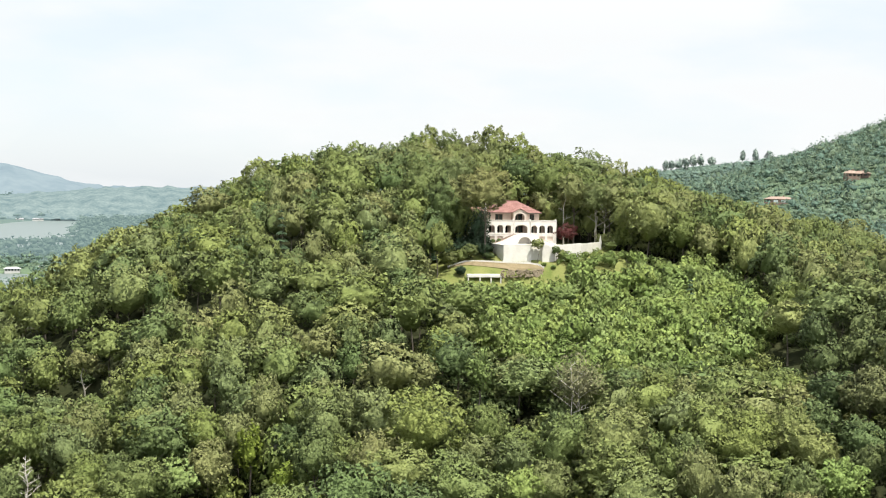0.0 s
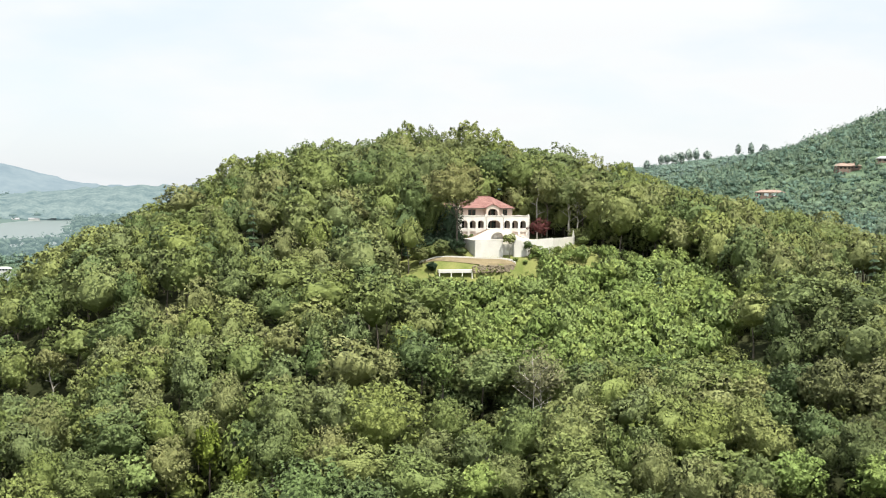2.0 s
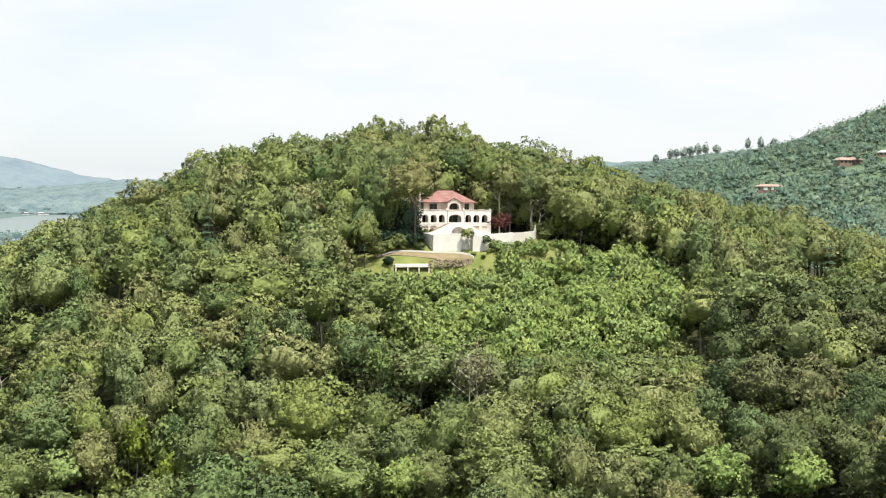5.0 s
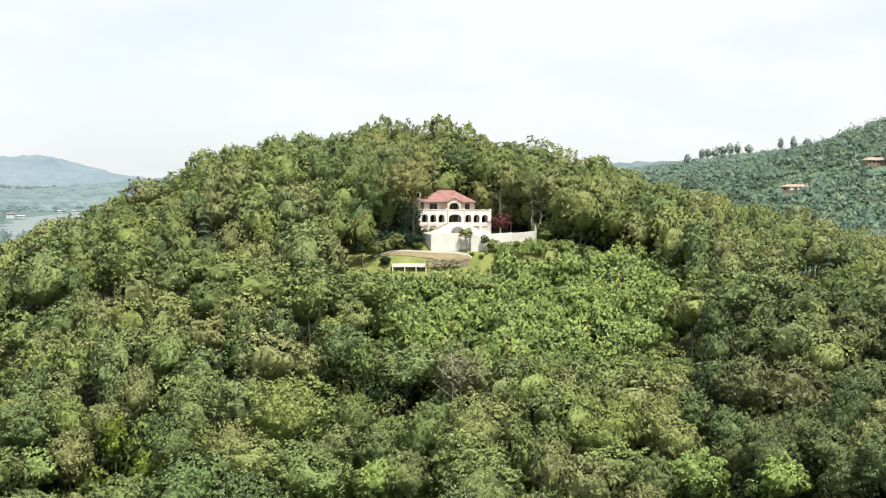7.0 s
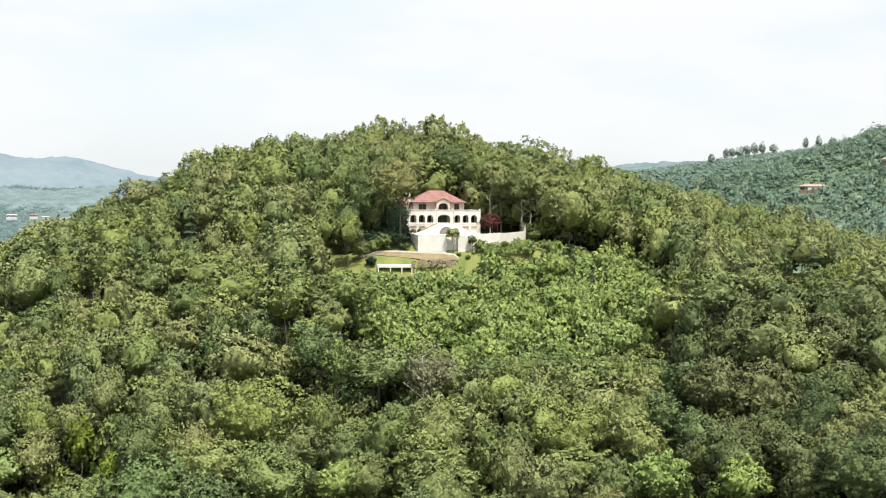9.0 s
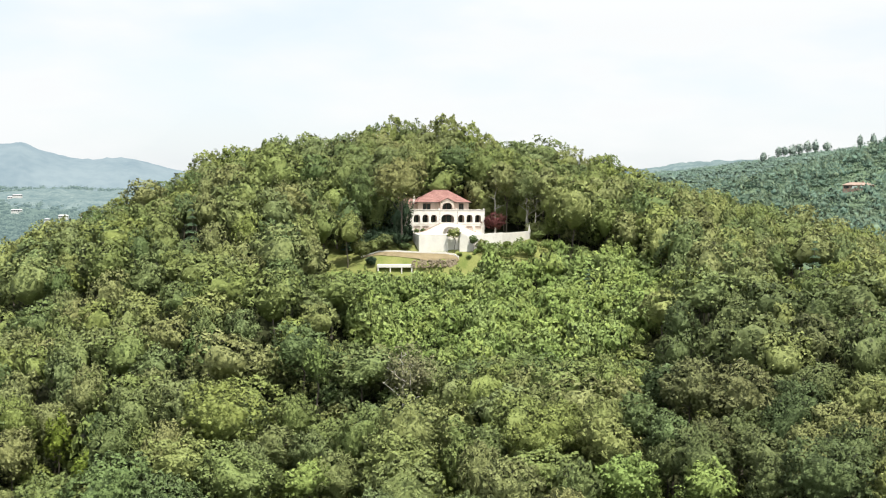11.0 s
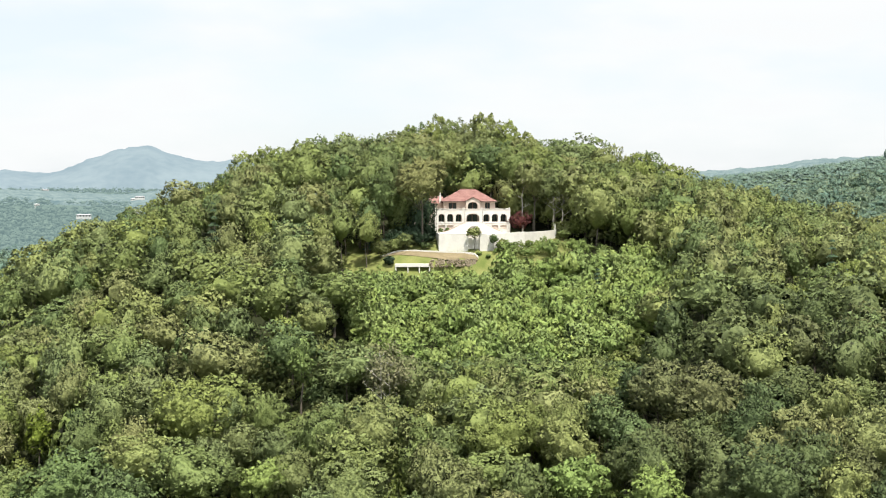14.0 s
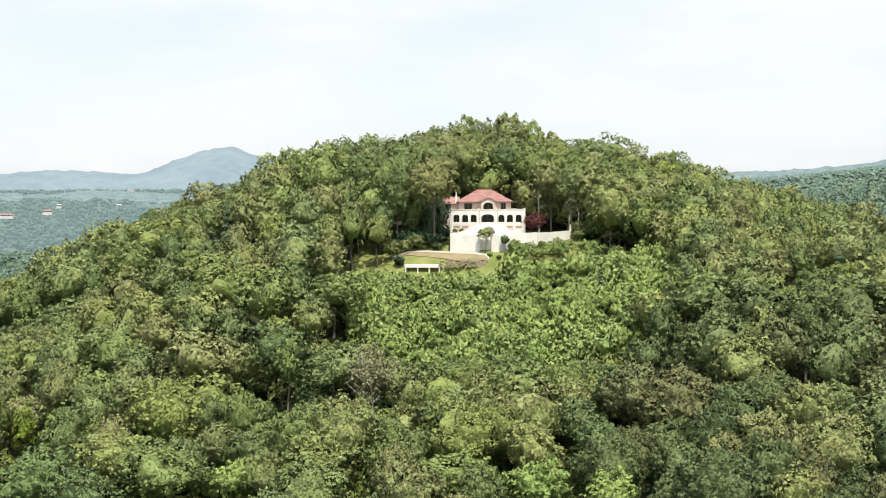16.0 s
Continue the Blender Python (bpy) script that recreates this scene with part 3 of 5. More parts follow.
def pine_crown(rng, radius, height, tiers, leaves, leaf_size):
    pos, nor = [], []
    for k in range(leaves):
        s = rng.uniform(0, 1) ** 1.4
        tier = math.floor(s * tiers) / tiers
        rr = radius * (1 - tier) * math.sqrt(rng.uniform(0.05, 1)) + 0.15
        a = rng.uniform(0, 2 * math.pi)
        pos.append((rr * math.cos(a), rr * math.sin(a), height * tier + height * 0.12 * (1 - rr / radius) - 0.1 * rr))
        nor.append((0.5 * math.cos(a), 0.5 * math.sin(a), 1.0))
    v, q = leaf_cards(rng, np.array(pos), np.array(nor) + rng.normal(size=(leaves, 3)) * 0.3, leaf_size, unit(np.array(nor)))
    return v, q, np.zeros((0, 3), int)


def tree_thing(name, crown, trunk, trunk_h, leaf_mat, bark_mat, label, category="tree", group=""):
    root = new(name)
    cv, cq, ct = crown
    cm = mesh_np("crown", lifted(cv, trunk_h), [f for f in (cq, ct) if len(f)], [leaf_mat])
    c = new("crown", cm)
    c.parent = root
    tm = mesh_np("trunk", trunk[0], [trunk[1]], [bark_mat])
    t = new("trunk", tm)
    t.parent = root
    return tagged(root, label, category, group)


def place(thing, x, y, size, spin, tall=1.0, lift=0.0):
    m = Matrix.Translation((x, y, float(ground_z(x, y)) + lift)) @ Matrix.Rotation(spin, 4, "Z") @ Matrix.Diagonal((size, size, size * tall, 1))
    return copy_thing(thing, m)


def drop_thing(thing):
    for o in (*thing.children_recursive, thing):
        bpy.data.objects.remove(o)


def joined(kinds, rows):
    """Many trees in one mesh; rows: kind, x, y, z, size, tall, spin, tone."""
    V, Q, T, TONE = [], [], [], []
    base = 0
    for k, x, y, z, size, tall, spin, tone in rows:
        v, q, t = kinds[k]
        c, s = math.cos(spin), math.sin(spin)
        w = np.empty_like(v)
        w[:, 0], w[:, 1], w[:, 2] = (v[:, 0] * c - v[:, 1] * s) * size + x, (v[:, 0] * s + v[:, 1] * c) * size + y, v[:, 2] * size * tall + z
        if v.shape[1] == 6:
            w[:, 3], w[:, 4], w[:, 5] = v[:, 3] * c - v[:, 4] * s, v[:, 3] * s + v[:, 4] * c, v[:, 5]
        V.append(w)
        Q.append(q + base)
        T.append(t + base)
        TONE.append(np.full(len(v), tone))
        base += len(v)
    return np.concatenate(V), [f for f in (np.concatenate(Q), np.concatenate(T)) if len(f)], np.concatenate(TONE)


def scatter(rng, x0, x1, y0, y1, step, jitter=0.42):
    nx_, ny_ = int((x1 - x0) / step), int((y1 - y0) / (step * 0.87))
    out = []
    for j in range(ny_):
        for i in range(nx_):
            out.append((x0 + (i + 0.5 * (j % 2) + rng.uniform(-jitter, jitter)) * step, y0 + (j + rng.uniform(-jitter, jitter)) * step * 0.87))
    return np.array(out)


def in_bowl(x, y):
    return ((x - 42) / 45) ** 2 + ((y - 331) / 46) ** 2 < 1


def in_open(x, y):
    """The yard, the house and its court, free of forest."""
    u, v = house_xy(x, y)
    return (u > -19) & (u < 41) & (v > -29) & (v < 15)


def in_thicket(x, y):
    u, v = house_xy(x, y)
    return in_bowl(x, y) | ((u > 15) & (u < 52) & (v > -40) & (v < -19)) | ((u > -22) & (u < 16) & (v > -40) & (v < -25.5))


def hill_seen(x, y):
    return (x > -22 - y * 0.375) & (x < np.maximum(32 + y * 0.36, 107 + y * 0.09) + 6)


GAPS = [(-82, 304, 9), (-93, 314, 8), (78, 306, 8), (70, 312, 6), (85, 263, 7), (88, 254, 5), (-52, 296, 5), (118, 236, 6), (52, 268, 4)]


def in_gap(x, y):
    out = np.zeros(np.shape(x), bool)
    for a, b, r in GAPS:
        out |= (x - a) ** 2 + (y - b) ** 2 < r * r
    return out


def darts(rng, n, x0, x1, y0, y1, lo, hi, allowed):
    """Places with a crown radius of their own that overlap only a little."""
    got, cells = [], {}
    for _k in range(n):
        x, y = rng.uniform(x0, x1), rng.uniform(y0, y1)
        r = lo + (hi - lo) * rng.uniform(0, 1) ** 1.5
        if not allowed(x, y):
            continue
        i, j = int(x // 12), int(y // 12)
        if any((x - a) ** 2 + (y - b) ** 2 < (0.77 * (r + c)) ** 2 for u in (i - 1, i, i + 1) for w in (j - 1, j, j + 1) for a, b, c in cells.get((u, w), ())):
            continue
        cells.setdefault((i, j), []).append((x, y, r))
        got.append((x, y, r))
    return np.array(got)


# trees of their own that stand free of the wood round them: x, y, clear radius, height from which they are free
FREE = [(25, 259, 4.0, 54), (-79, 226, 3.0, 37), (-89.2, 305, 4.0, 46), (-39.8, 235.5, 3.0, 42), (-33.5, 231, 2.5, 42), (4.9, 265, 3.2, 49), (67.5, 219.5, 4.6, 44), (80, 214, 4.2, 44),
        (-52, 226, 4.0, 42), (10, 224, 4.0, 42), (-46, 348, 2.6, 82), (121, 327, 2.8, 74)]


def tall_within(x, y, z, size, tall):
    """How tall a forest tree may grow beside the free ones; 0 where it has no room."""
    for a, b, r, low in FREE:
        ahead, side = b - y, abs(x - a - (b - y) * (45 - a) / b)
        if math.hypot(x - a, y - b) < 0.7 * r + 2.3 * size:
            return 0
        if 0 < ahead < 22 and side < r + 3.2 * size:
            tall = min(tall, (low + 0.19 * ahead - z) / (17.5 * size))
    return tall if tall > 0.42 else 0


rng = np.random.default_rng(7)
NEAR_Y = 246
near_kinds, wood_kinds, fresh_kinds = [], [], []
for k in range(10):
    R, H = 4.9, rng.uniform(9.5, 12.5)
    hgt = rng.uniform(5.5, 7.5)
    near_kinds.append((dome_crown(rng, R, H, int(rng.integers(75, 110)), 4400, 0.225, 1, corners=3, low=0.5), trunk_mesh(rng, hgt, H, R, 0.27, 6), hgt))
for k in range(9):
    R, H = 4.9, rng.uniform(9.5, 12.5)
    hgt = rng.uniform(4.5, 6.5)
    v, q, t = dome_crown(rng, R, H, int(rng.integers(50, 80)), 1480, 0.31, 1, corners=3, low=0.4)
    tv, tq = trunk_mesh(rng, hgt, H, R, 0.26, 0)
    wood_kinds.append((lifted(v, hgt), q, t, tv, tq))
for k in range(6):
    R, H = rng.uniform(2.2, 3.2), rng.uniform(3.6, 5.5)
    v, q, t = dome_crown(rng, R, H, int(rng.integers(20, 34)), 640, 0.27, 0, corners=3, rough=1.9, depth=0.17, relief=0.44)
    fresh_kinds.append((lifted(v, 0.2), q, t))

rng = np.random.default_rng(29)
pts = darts(rng, 60000, -230, 260, 203, 458, 3.6, 7.4, lambda x, y: hill_seen(x, y) and not in_thicket(x, y) and not in_open(x, y) and not in_gap(x, y))
near_pts = pts[pts[:, 1] < NEAR_Y]
far_pts = pts[pts[:, 1] >= NEAR_Y]
protos = [tree_thing("broadleaf_tree", c, t, h, M_LEAF, M_BARK, "tall broadleaf forest tree with a full green crown", "tree", "trees on the near slope") for c, t, h in near_kinds]
dark_protos = [tree_thing("dark_oak_tree", c, t, h, M_DARKLEAF, M_BARK, "dark green oak with a broad full crown", "tree", "dark oaks on the near slope") for c, t, h in near_kinds[:6]]


def in_dark_stand(x, y):
    """The stand of darker oaks on the shoulder beside the hollow."""
    return y < 288 and x > 74 + 9 * noise.noise((x * 0.06, y * 0.06, 2.0))


for x, y, r in near_pts:
    s = float(r / 4.4)
    k_, spin, tall = int(rng.integers(len(protos))), float(rng.uniform(0, 6.28)), float(rng.uniform(0.90, 1.16) / s**0.6)
    tall = tall_within(float(x), float(y), float(ground_z(x, y)), s, tall)
    if tall:
        place(dark_protos[k_ % 6] if in_dark_stand(float(x), float(y)) and rng.uniform() < 0.75 else protos[k_], float(x), float(y), s, spin, tall)
for p_ in protos + dark_protos:
    drop_thing(p_)

zz = ground_z(far_pts[:, 0], far_pts[:, 1])
rows = [(int(rng.integers(len(wood_kinds))), x, y, z, r / 4.4, rng.uniform(0.90, 1.16) / (r / 4.4) ** 0.6, rng.uniform(0, 6.28), rng.uniform(0, 1)) for (x, y, r), z in zip(far_pts, zz)]
# low trees on the slope below the shelter, which they leave in view
low_rows = []
for k_, x, y, z, sz, tall, spin, tone in rows:
    tall = tall_within(x, y, z, sz, tall * (1 + 0.17 * float(smooth(315, 355, y) * smooth(2, 30, -x) * (1 - smooth(44, 62, -x))) + 0.12 * float(smooth(420, 432, y) * smooth(52, 60, x) * (1 - smooth(70, 78, x))) - 0.06 * float(smooth(402, 425, y)) - 0.2 * float(smooth(66, 76, -x) * smooth(374, 388, y))))
    if not tall or (y > 450 and x < -15):
        continue
    if -6 < x < 21 and 285 < y < 352:
        tall = min(tall, (73.0 + 0.07 * (354 - y) - z) / (17.0 * sz))
        if tall < 0.3:
            continue
    if 6 < x < 80 and 250 < y < 300:
        tall = min(tall, (60.0 + 0.142 * (287 - y) + rng.uniform(-2.0, 1.5) - z) / (17.0 * sz))
        if tall < 0.35:
            continue
    if 48 < x < 112 and 335 < y < 405:
        z, tall = z - 3.4, tall * 1.2
    if 88 < x < 114 and 290 < y < 430:
        tall = min(tall, max(0.4, (97.0 - z) / (17.5 * sz)))
    low_rows.append((k_, x, y, z, sz, tall, spin, tone))
rows = low_rows
dark = [in_dark_stand(r_[1], r_[2]) and r_[7] < 0.8 for r_ in rows]
V, Fc, TN = joined([k[:3] for k in wood_kinds], [r_ for r_, d_ in zip(rows, dark) if not d_])
tagged(new("hillside_forest", mesh_np("hillside_forest", V, Fc, [M_LEAF], TN)), "dense green broadleaf forest covering the hill", "forest", kind="stuff")
V, Fc, TN = joined([k[:3] for k in wood_kinds], [r_ for r_, d_ in zip(rows, dark) if d_])
tagged(new("oak_forest", mesh_np("oak_forest", V, Fc, [M_DARKLEAF], TN)), "darker green oak stand on the hill's shoulder", "forest", kind="stuff")
V, Fc, TN = joined([(k[3], k[4], np.zeros((0, 3), int)) for k in wood_kinds], rows)
tagged(new("forest_trunks", mesh_np("forest_trunks", V, Fc, [M_BARK])), "grey-brown trunks standing under the hillside forest", "tree trunks", kind="stuff")

pts = scatter(rng, -20, 95, 280, 390, 4.1)
tu, tv_ = house_xy(pts[:, 0], pts[:, 1])
clear = (tu > -20) & (tu < 42) & (tv_ > np.where(tu > 24, 1.04 * (tu - 25.5) - 14.5, np.where(tu > 14.5, -19.0, np.where(tu > -14, -25.5, -27)))) & (tv_ < 15)
pts = pts[in_thicket(pts[:, 0], pts[:, 1]) & ~clear]
zz = ground_z(pts[:, 0], pts[:, 1])
bu, bv_ = house_xy(pts[:, 0], pts[:, 1])
room = np.where((bu > -21) & (bu < 17) & (bv_ > -46), 73.2 - 0.07 * (bv_ + 24) - zz, np.where((bu >= 15) & (bv_ > -27), np.where(bv_ > -19, 2.6, 4.2), 9.0))
size = np.clip(np.minimum(rng.uniform(0.65, 1.6, len(pts)), room / 5.6), 0.22, 1.6)
rows = [(int(rng.integers(len(fresh_kinds))), x, y, z, sz, rng.uniform(0.8, 1.4), rng.uniform(0, 6.28), rng.uniform(0, 1)) for (x, y), z, sz in zip(pts, zz, size)]
V, Fc, TN = joined(fresh_kinds, rows)
tagged(new("vine_thicket", mesh_np("vine_thicket", V, Fc, [M_FRESH], TN)), "bright green sapling and vine thicket below the house", "thicket", kind="stuff")

# undergrowth on the crest and in the gaps of the wood
spots = [(x + rng.uniform(-1.5, 1.5), y + rng.uniform(-2, 2), rng.uniform(0.9, 1.4)) for x in np.arange(-70, 75, 3.0) for y in (453,)]
for gx_, gy_, gr in [f_[:3] for f_ in FREE] + GAPS:
    for _k in range(10):
        an, rr = rng.uniform(0, 6.28), (gr + 4.5) * math.sqrt(rng.uniform(0.02, 1))
        spots.append((gx_ + rr * math.cos(an), gy_ + rr * math.sin(an), rng.uniform(0.55, 0.95)))
spots += [(x, y, rng.uniform(1.0, 1.45)) for x, y in scatter(rng, -15, 82, 246, 300, 6.2) if not in_thicket(x, y) and not in_gap(x, y) and all(math.hypot(x - f_[0], y - f_[1]) > f_[2] for f_ in FREE)]
spots += [(x, y, rng.uniform(0.6, 0.95)) for x, y in zip(rng.uniform(-95, 135, 70), rng.uniform(212, 290, 70)) if not in_thicket(x, y)]
rows = [(int(rng.integers(len(fresh_kinds))), x, y, float(ground_z(x, y)), sz, rng.uniform(0.7, 1.2), rng.uniform(0, 6.28), rng.uniform(0, 1)) for x, y, sz in spots]
V, Fc, TN = joined(fresh_kinds, rows)
tagged(new("undergrowth", mesh_np("undergrowth", V, Fc, [M_LEAF], TN)), "low leafy undergrowth in the gaps of the wood", "undergrowth", kind="stuff")

# young trees between the big ones at the foot of the slope
rows = []
for x, y in scatter(rng, -84, 100, 205, 252, 4.6):
    if in_dark_stand(x, y) or not hill_seen(x, y) or np.any(np.hypot(near_pts[:, 0] - x, near_pts[:, 1] - y) < 0.72 * near_pts[:, 2]) or any(abs(x - f_[0]) < f_[2] + 2.5 and -9 < y - f_[1] < f_[2] for f_ in FREE):
        continue
    rows.append((int(rng.integers(len(fresh_kinds))), x, y, float(ground_z(x, y)), rng.uniform(1.0, 1.6), rng.uniform(1.1, 1.7), rng.uniform(0, 6.28), rng.uniform(0, 1)))
V, Fc, TN = joined(fresh_kinds, rows)
tagged(new("young_woodland", mesh_np("young_woodland", V, Fc, [M_SAPLING], TN)), "yellow-green young trees filling the gaps of the wood", "saplings", kind="stuff")

# ---- far woods ----
far_kinds = []
for k in range(6):
    R, H = rng.uniform(4.2, 5.5), rng.uniform(8, 11)
    v, q, t = dome_crown(rng, R, H, 9, 46, 0.72, 0, corners=3, rough=2.0, upward=0.5, relief=0.4, depth=0.14)
    far_kinds.append((lifted(v, 3.0), q, t))


CLEARINGS = [(334, 1160, 16), (418, 1202, 12), (465, 1215, 11), (-354, 1092, 13), (-949, 1597, 16), (-954, 1713, 10), (-1056, 2117, 8), (-862, 2113, 12)]


def wood_rows(a0, a1, r0, r1, step, size, tall=1.0):
    """Random trees between two bearings and two distances, one for each step x step metres."""
    n = int(math.radians(a1 - a0) * (r1 * r1 - r0 * r0) / 2 / step**2)
    az, rr = np.radians(rng.uniform(a0, a1, n)), np.sqrt(rng.uniform(r0 * r0, r1 * r1, n))
    p = np.stack([40 + rr * np.sin(az), rr * np.cos(az)], 1)
    p = p[~(inside(LAKE, p[:, 0], p[:, 1]) | inside(COVE, p[:, 0], p[:, 1]))]
    for hx, hy, wide in CLEARINGS:
        to = np.array([40 - hx, -hy]) / math.hypot(40 - hx, hy)
        along, side = (p - (hx, hy)) @ to, (p - (hx, hy)) @ np.array([-to[1], to[0]])
        p = p[~((np.abs(side) < wide) & (along > -9) & (along < (60 if hx > 0 else 45)))]
    z = ground_z(p[:, 0], p[:, 1])
    return [(int(rng.integers(len(far_kinds))), x, y, h, size * 0.55 * 2.8 ** rng.uniform(0, 1), tall * rng.uniform(0.8, 1.25), rng.uniform(0, 6.28), rng.uniform(0, 1)) for (x, y), h in zip(p, z)]


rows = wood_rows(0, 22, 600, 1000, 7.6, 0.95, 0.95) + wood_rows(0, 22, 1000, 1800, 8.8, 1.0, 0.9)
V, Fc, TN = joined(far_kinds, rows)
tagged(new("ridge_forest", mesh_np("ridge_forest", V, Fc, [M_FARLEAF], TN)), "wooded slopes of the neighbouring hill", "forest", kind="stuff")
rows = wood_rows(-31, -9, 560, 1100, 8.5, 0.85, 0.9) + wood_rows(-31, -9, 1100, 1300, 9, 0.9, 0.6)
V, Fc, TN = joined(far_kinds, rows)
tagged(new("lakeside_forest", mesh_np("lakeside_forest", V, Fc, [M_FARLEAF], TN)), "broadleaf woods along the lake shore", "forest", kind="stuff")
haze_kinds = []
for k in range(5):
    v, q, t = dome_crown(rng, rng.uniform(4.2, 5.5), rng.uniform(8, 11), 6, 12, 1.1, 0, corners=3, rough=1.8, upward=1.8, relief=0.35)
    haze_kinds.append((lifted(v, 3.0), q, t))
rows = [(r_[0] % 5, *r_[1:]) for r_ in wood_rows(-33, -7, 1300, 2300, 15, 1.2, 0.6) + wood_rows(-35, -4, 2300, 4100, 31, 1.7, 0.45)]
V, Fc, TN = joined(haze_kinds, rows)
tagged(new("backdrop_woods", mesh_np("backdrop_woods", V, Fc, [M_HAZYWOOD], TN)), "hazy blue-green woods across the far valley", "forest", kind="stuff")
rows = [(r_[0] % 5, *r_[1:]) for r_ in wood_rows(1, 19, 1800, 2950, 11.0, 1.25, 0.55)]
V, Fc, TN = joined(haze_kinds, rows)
tagged(new("far_ridge_forest", mesh_np("far_ridge_forest", V, Fc, [M_RIDGELEAF], TN)), "woods on the far ridge, painted pale blue-green with haze", "forest", kind="stuff")


# ---- the house on the hill ----
def hill_house():
    """A white villa: loggia with seven arches, upper floor under a hipped tile roof, forecourt with retaining walls."""
    root = new("hillside_villa")
    root.matrix_world = pose(HOUSE_X, HOUSE_Y, 0, 0, 0, HOUSE_TURN)
    tagged(root, "white stucco villa with seven arches and red tile roof", "house")
    base, deck = 83.5, 86.5
    small = [(1.95, 1.85), (4.55, 1.85), (7.1, 1.85), (15.4, 1.85), (17.95, 1.85), (20.55, 1.85)]
    ops = [(x, w, 86.7, 89.05, w / 2) for x, w in small] + [(11.3, 3.9, 86.7, 89.15, 1.15)]
    bm = bmesh.new()
    arch_wall(bm, 0, 22.5, 86.5, 90.45, 0, 0.45, ops)
    wall = part("loggia_wall", bm, M_STUCCO, root, "white stucco arcade")
    bm = bmesh.new()
    panels = [(1.95, 1.9), (4.55, 1.9), (17.95, 1.9), (20.55, 1.9)]
    edge = 0.0
    for x, w in panels:
        box(bm, edge, x - w / 2, 0, 0.45, base - 1.2, deck)
        box(bm, x - w / 2, x + w / 2, 0, 0.45, base - 1.2, 84.35)
        box(bm, x - w / 2, x + w / 2, 0, 0.45, 85.7, deck)
        edge = x + w / 2
    box(bm, edge, 22.5, 0, 0.45, base - 1.2, deck)
    part("basement_wall", bm, M_STUCCO, root)
    for x, w in panels:
        part("shutter_panel", boxed(x - w / 2, x + w / 2, 0.28, 0.36, 84.35, 85.7), M_CREAM, root, "faded cream panel")
    for name, x0, x1, y0, y1 in (("side_wall", 0, 0.45, 0.45, 16), ("side_wall", 22.05, 22.5, 0.45, 16), ("rear_wall", 0.45, 22.05, 15.6, 16)):
        part(name, boxed(x0, x1, y0, y1, base - 1.2, 90.45), M_STUCCO, root)
    part("loggia_floor", boxed(0.45, 22.05, 0.45, 15.6, deck - 0.3, deck), M_FLOOR, root, "terracotta floor")
    part("terrace_floor", boxed(0.45, 22.05, 0.45, 15.6, 89.3, 89.6), M_FLOOR, root, "terracotta roof terrace")
    bm = bmesh.new()
    doors = [(1.95, 1.7), (4.55, 1.7), (7.1, 1.7), (11.3, 3.2), (15.4, 1.7), (17.95, 1.7), (20.55, 1.7)]
    edge = 0.45
    for x, w in doors:
        box(bm, edge, x - w / 2, 3.6, 3.9, deck, 89.3)
        box(bm, x - w / 2, x + w / 2, 3.6, 3.9, 88.8, 89.3)
        edge = x + w / 2
    box(bm, edge, 22.05, 3.6, 3.9, deck, 89.3)
    part("loggia_back_wall", bm, M_CREAM, root, "cream inner wall")
    for x, w in doors:
        d = part("glass_door", boxed(x - w / 2, x + w / 2, 3.7, 3.76, deck, 88.8), M_DOOR, root, "dark brown glazed door")
        for s in (-1, 1):
            part("pane", boxed(x + s * w / 4 - w / 5, x + s * w / 4 + w / 5, 3.67, 3.69, deck + 0.2, 88.6), M_GLASS, d)
    # pilasters, downpipes and string courses
    for x in (0.12, 8.65, 14.0, 22.38):
        part("pilaster", boxed(x - 0.14, x + 0.14, -0.10, -0.002, base - 0.6, 90.44), M_STUCCO, root)
        part("downpipe", boxed(x + 0.2, x + 0.28, -0.10, -0.01, base, 90.1), M_TRIM, root, "dark downpipe")
    part("coping", boxed(-0.12, 22.62, -0.16, 0.55, 90.45, 90.6, bevel=0.03), M_STUCCO, root)
    part("string_course", boxed(-0.05, 22.55, -0.07, -0.004, 86.25, 86.45), M_STUCCO, root)
    for x in (0.25, 8.65, 14.0, 22.25):
        part("parapet_post", boxed(x - 0.2, x + 0.2, -0.05, 0.45, 90.6, 90.95, bevel=0.04), M_STUCCO, root)
    # upper floor
    u0, u1, v0, v1, f, top = 2.6, 18.3, 4.4, 15.0, 89.6, 92.75
    bm = bmesh.new()
    wins = [(5.4, 2.4), (16.0, 1.5)]
    edge = u0
    for x, w in wins[:1]:
        box(bm, edge, x - w / 2, v0, v0 + 0.3, f, top)
        box(bm, x - w / 2, x + w / 2, v0, v0 + 0.3, 92.3, top)
        edge = x + w / 2
    box(bm, edge, 10.0, v0, v0 + 0.3, f, top)
    box(bm, 10.0, 12.9, v0, v0 + 0.3, 92.4, top)
    edge = 12.9
    x, w = wins[1]
    box(bm, edge, x - w / 2, v0, v0 + 0.3, f, top)
    box(bm, x - w / 2, x + w / 2, v0, v0 + 0.3, 92.4, top)
    box(bm, x - w / 2, x + w / 2, v0, v0 + 0.3, f, 90.3)
    box(bm, x + w / 2, u1, v0, v0 + 0.3, f, top)
    part("upper_wall", bm, M_CREAM, root, "cream pink stucco wall")
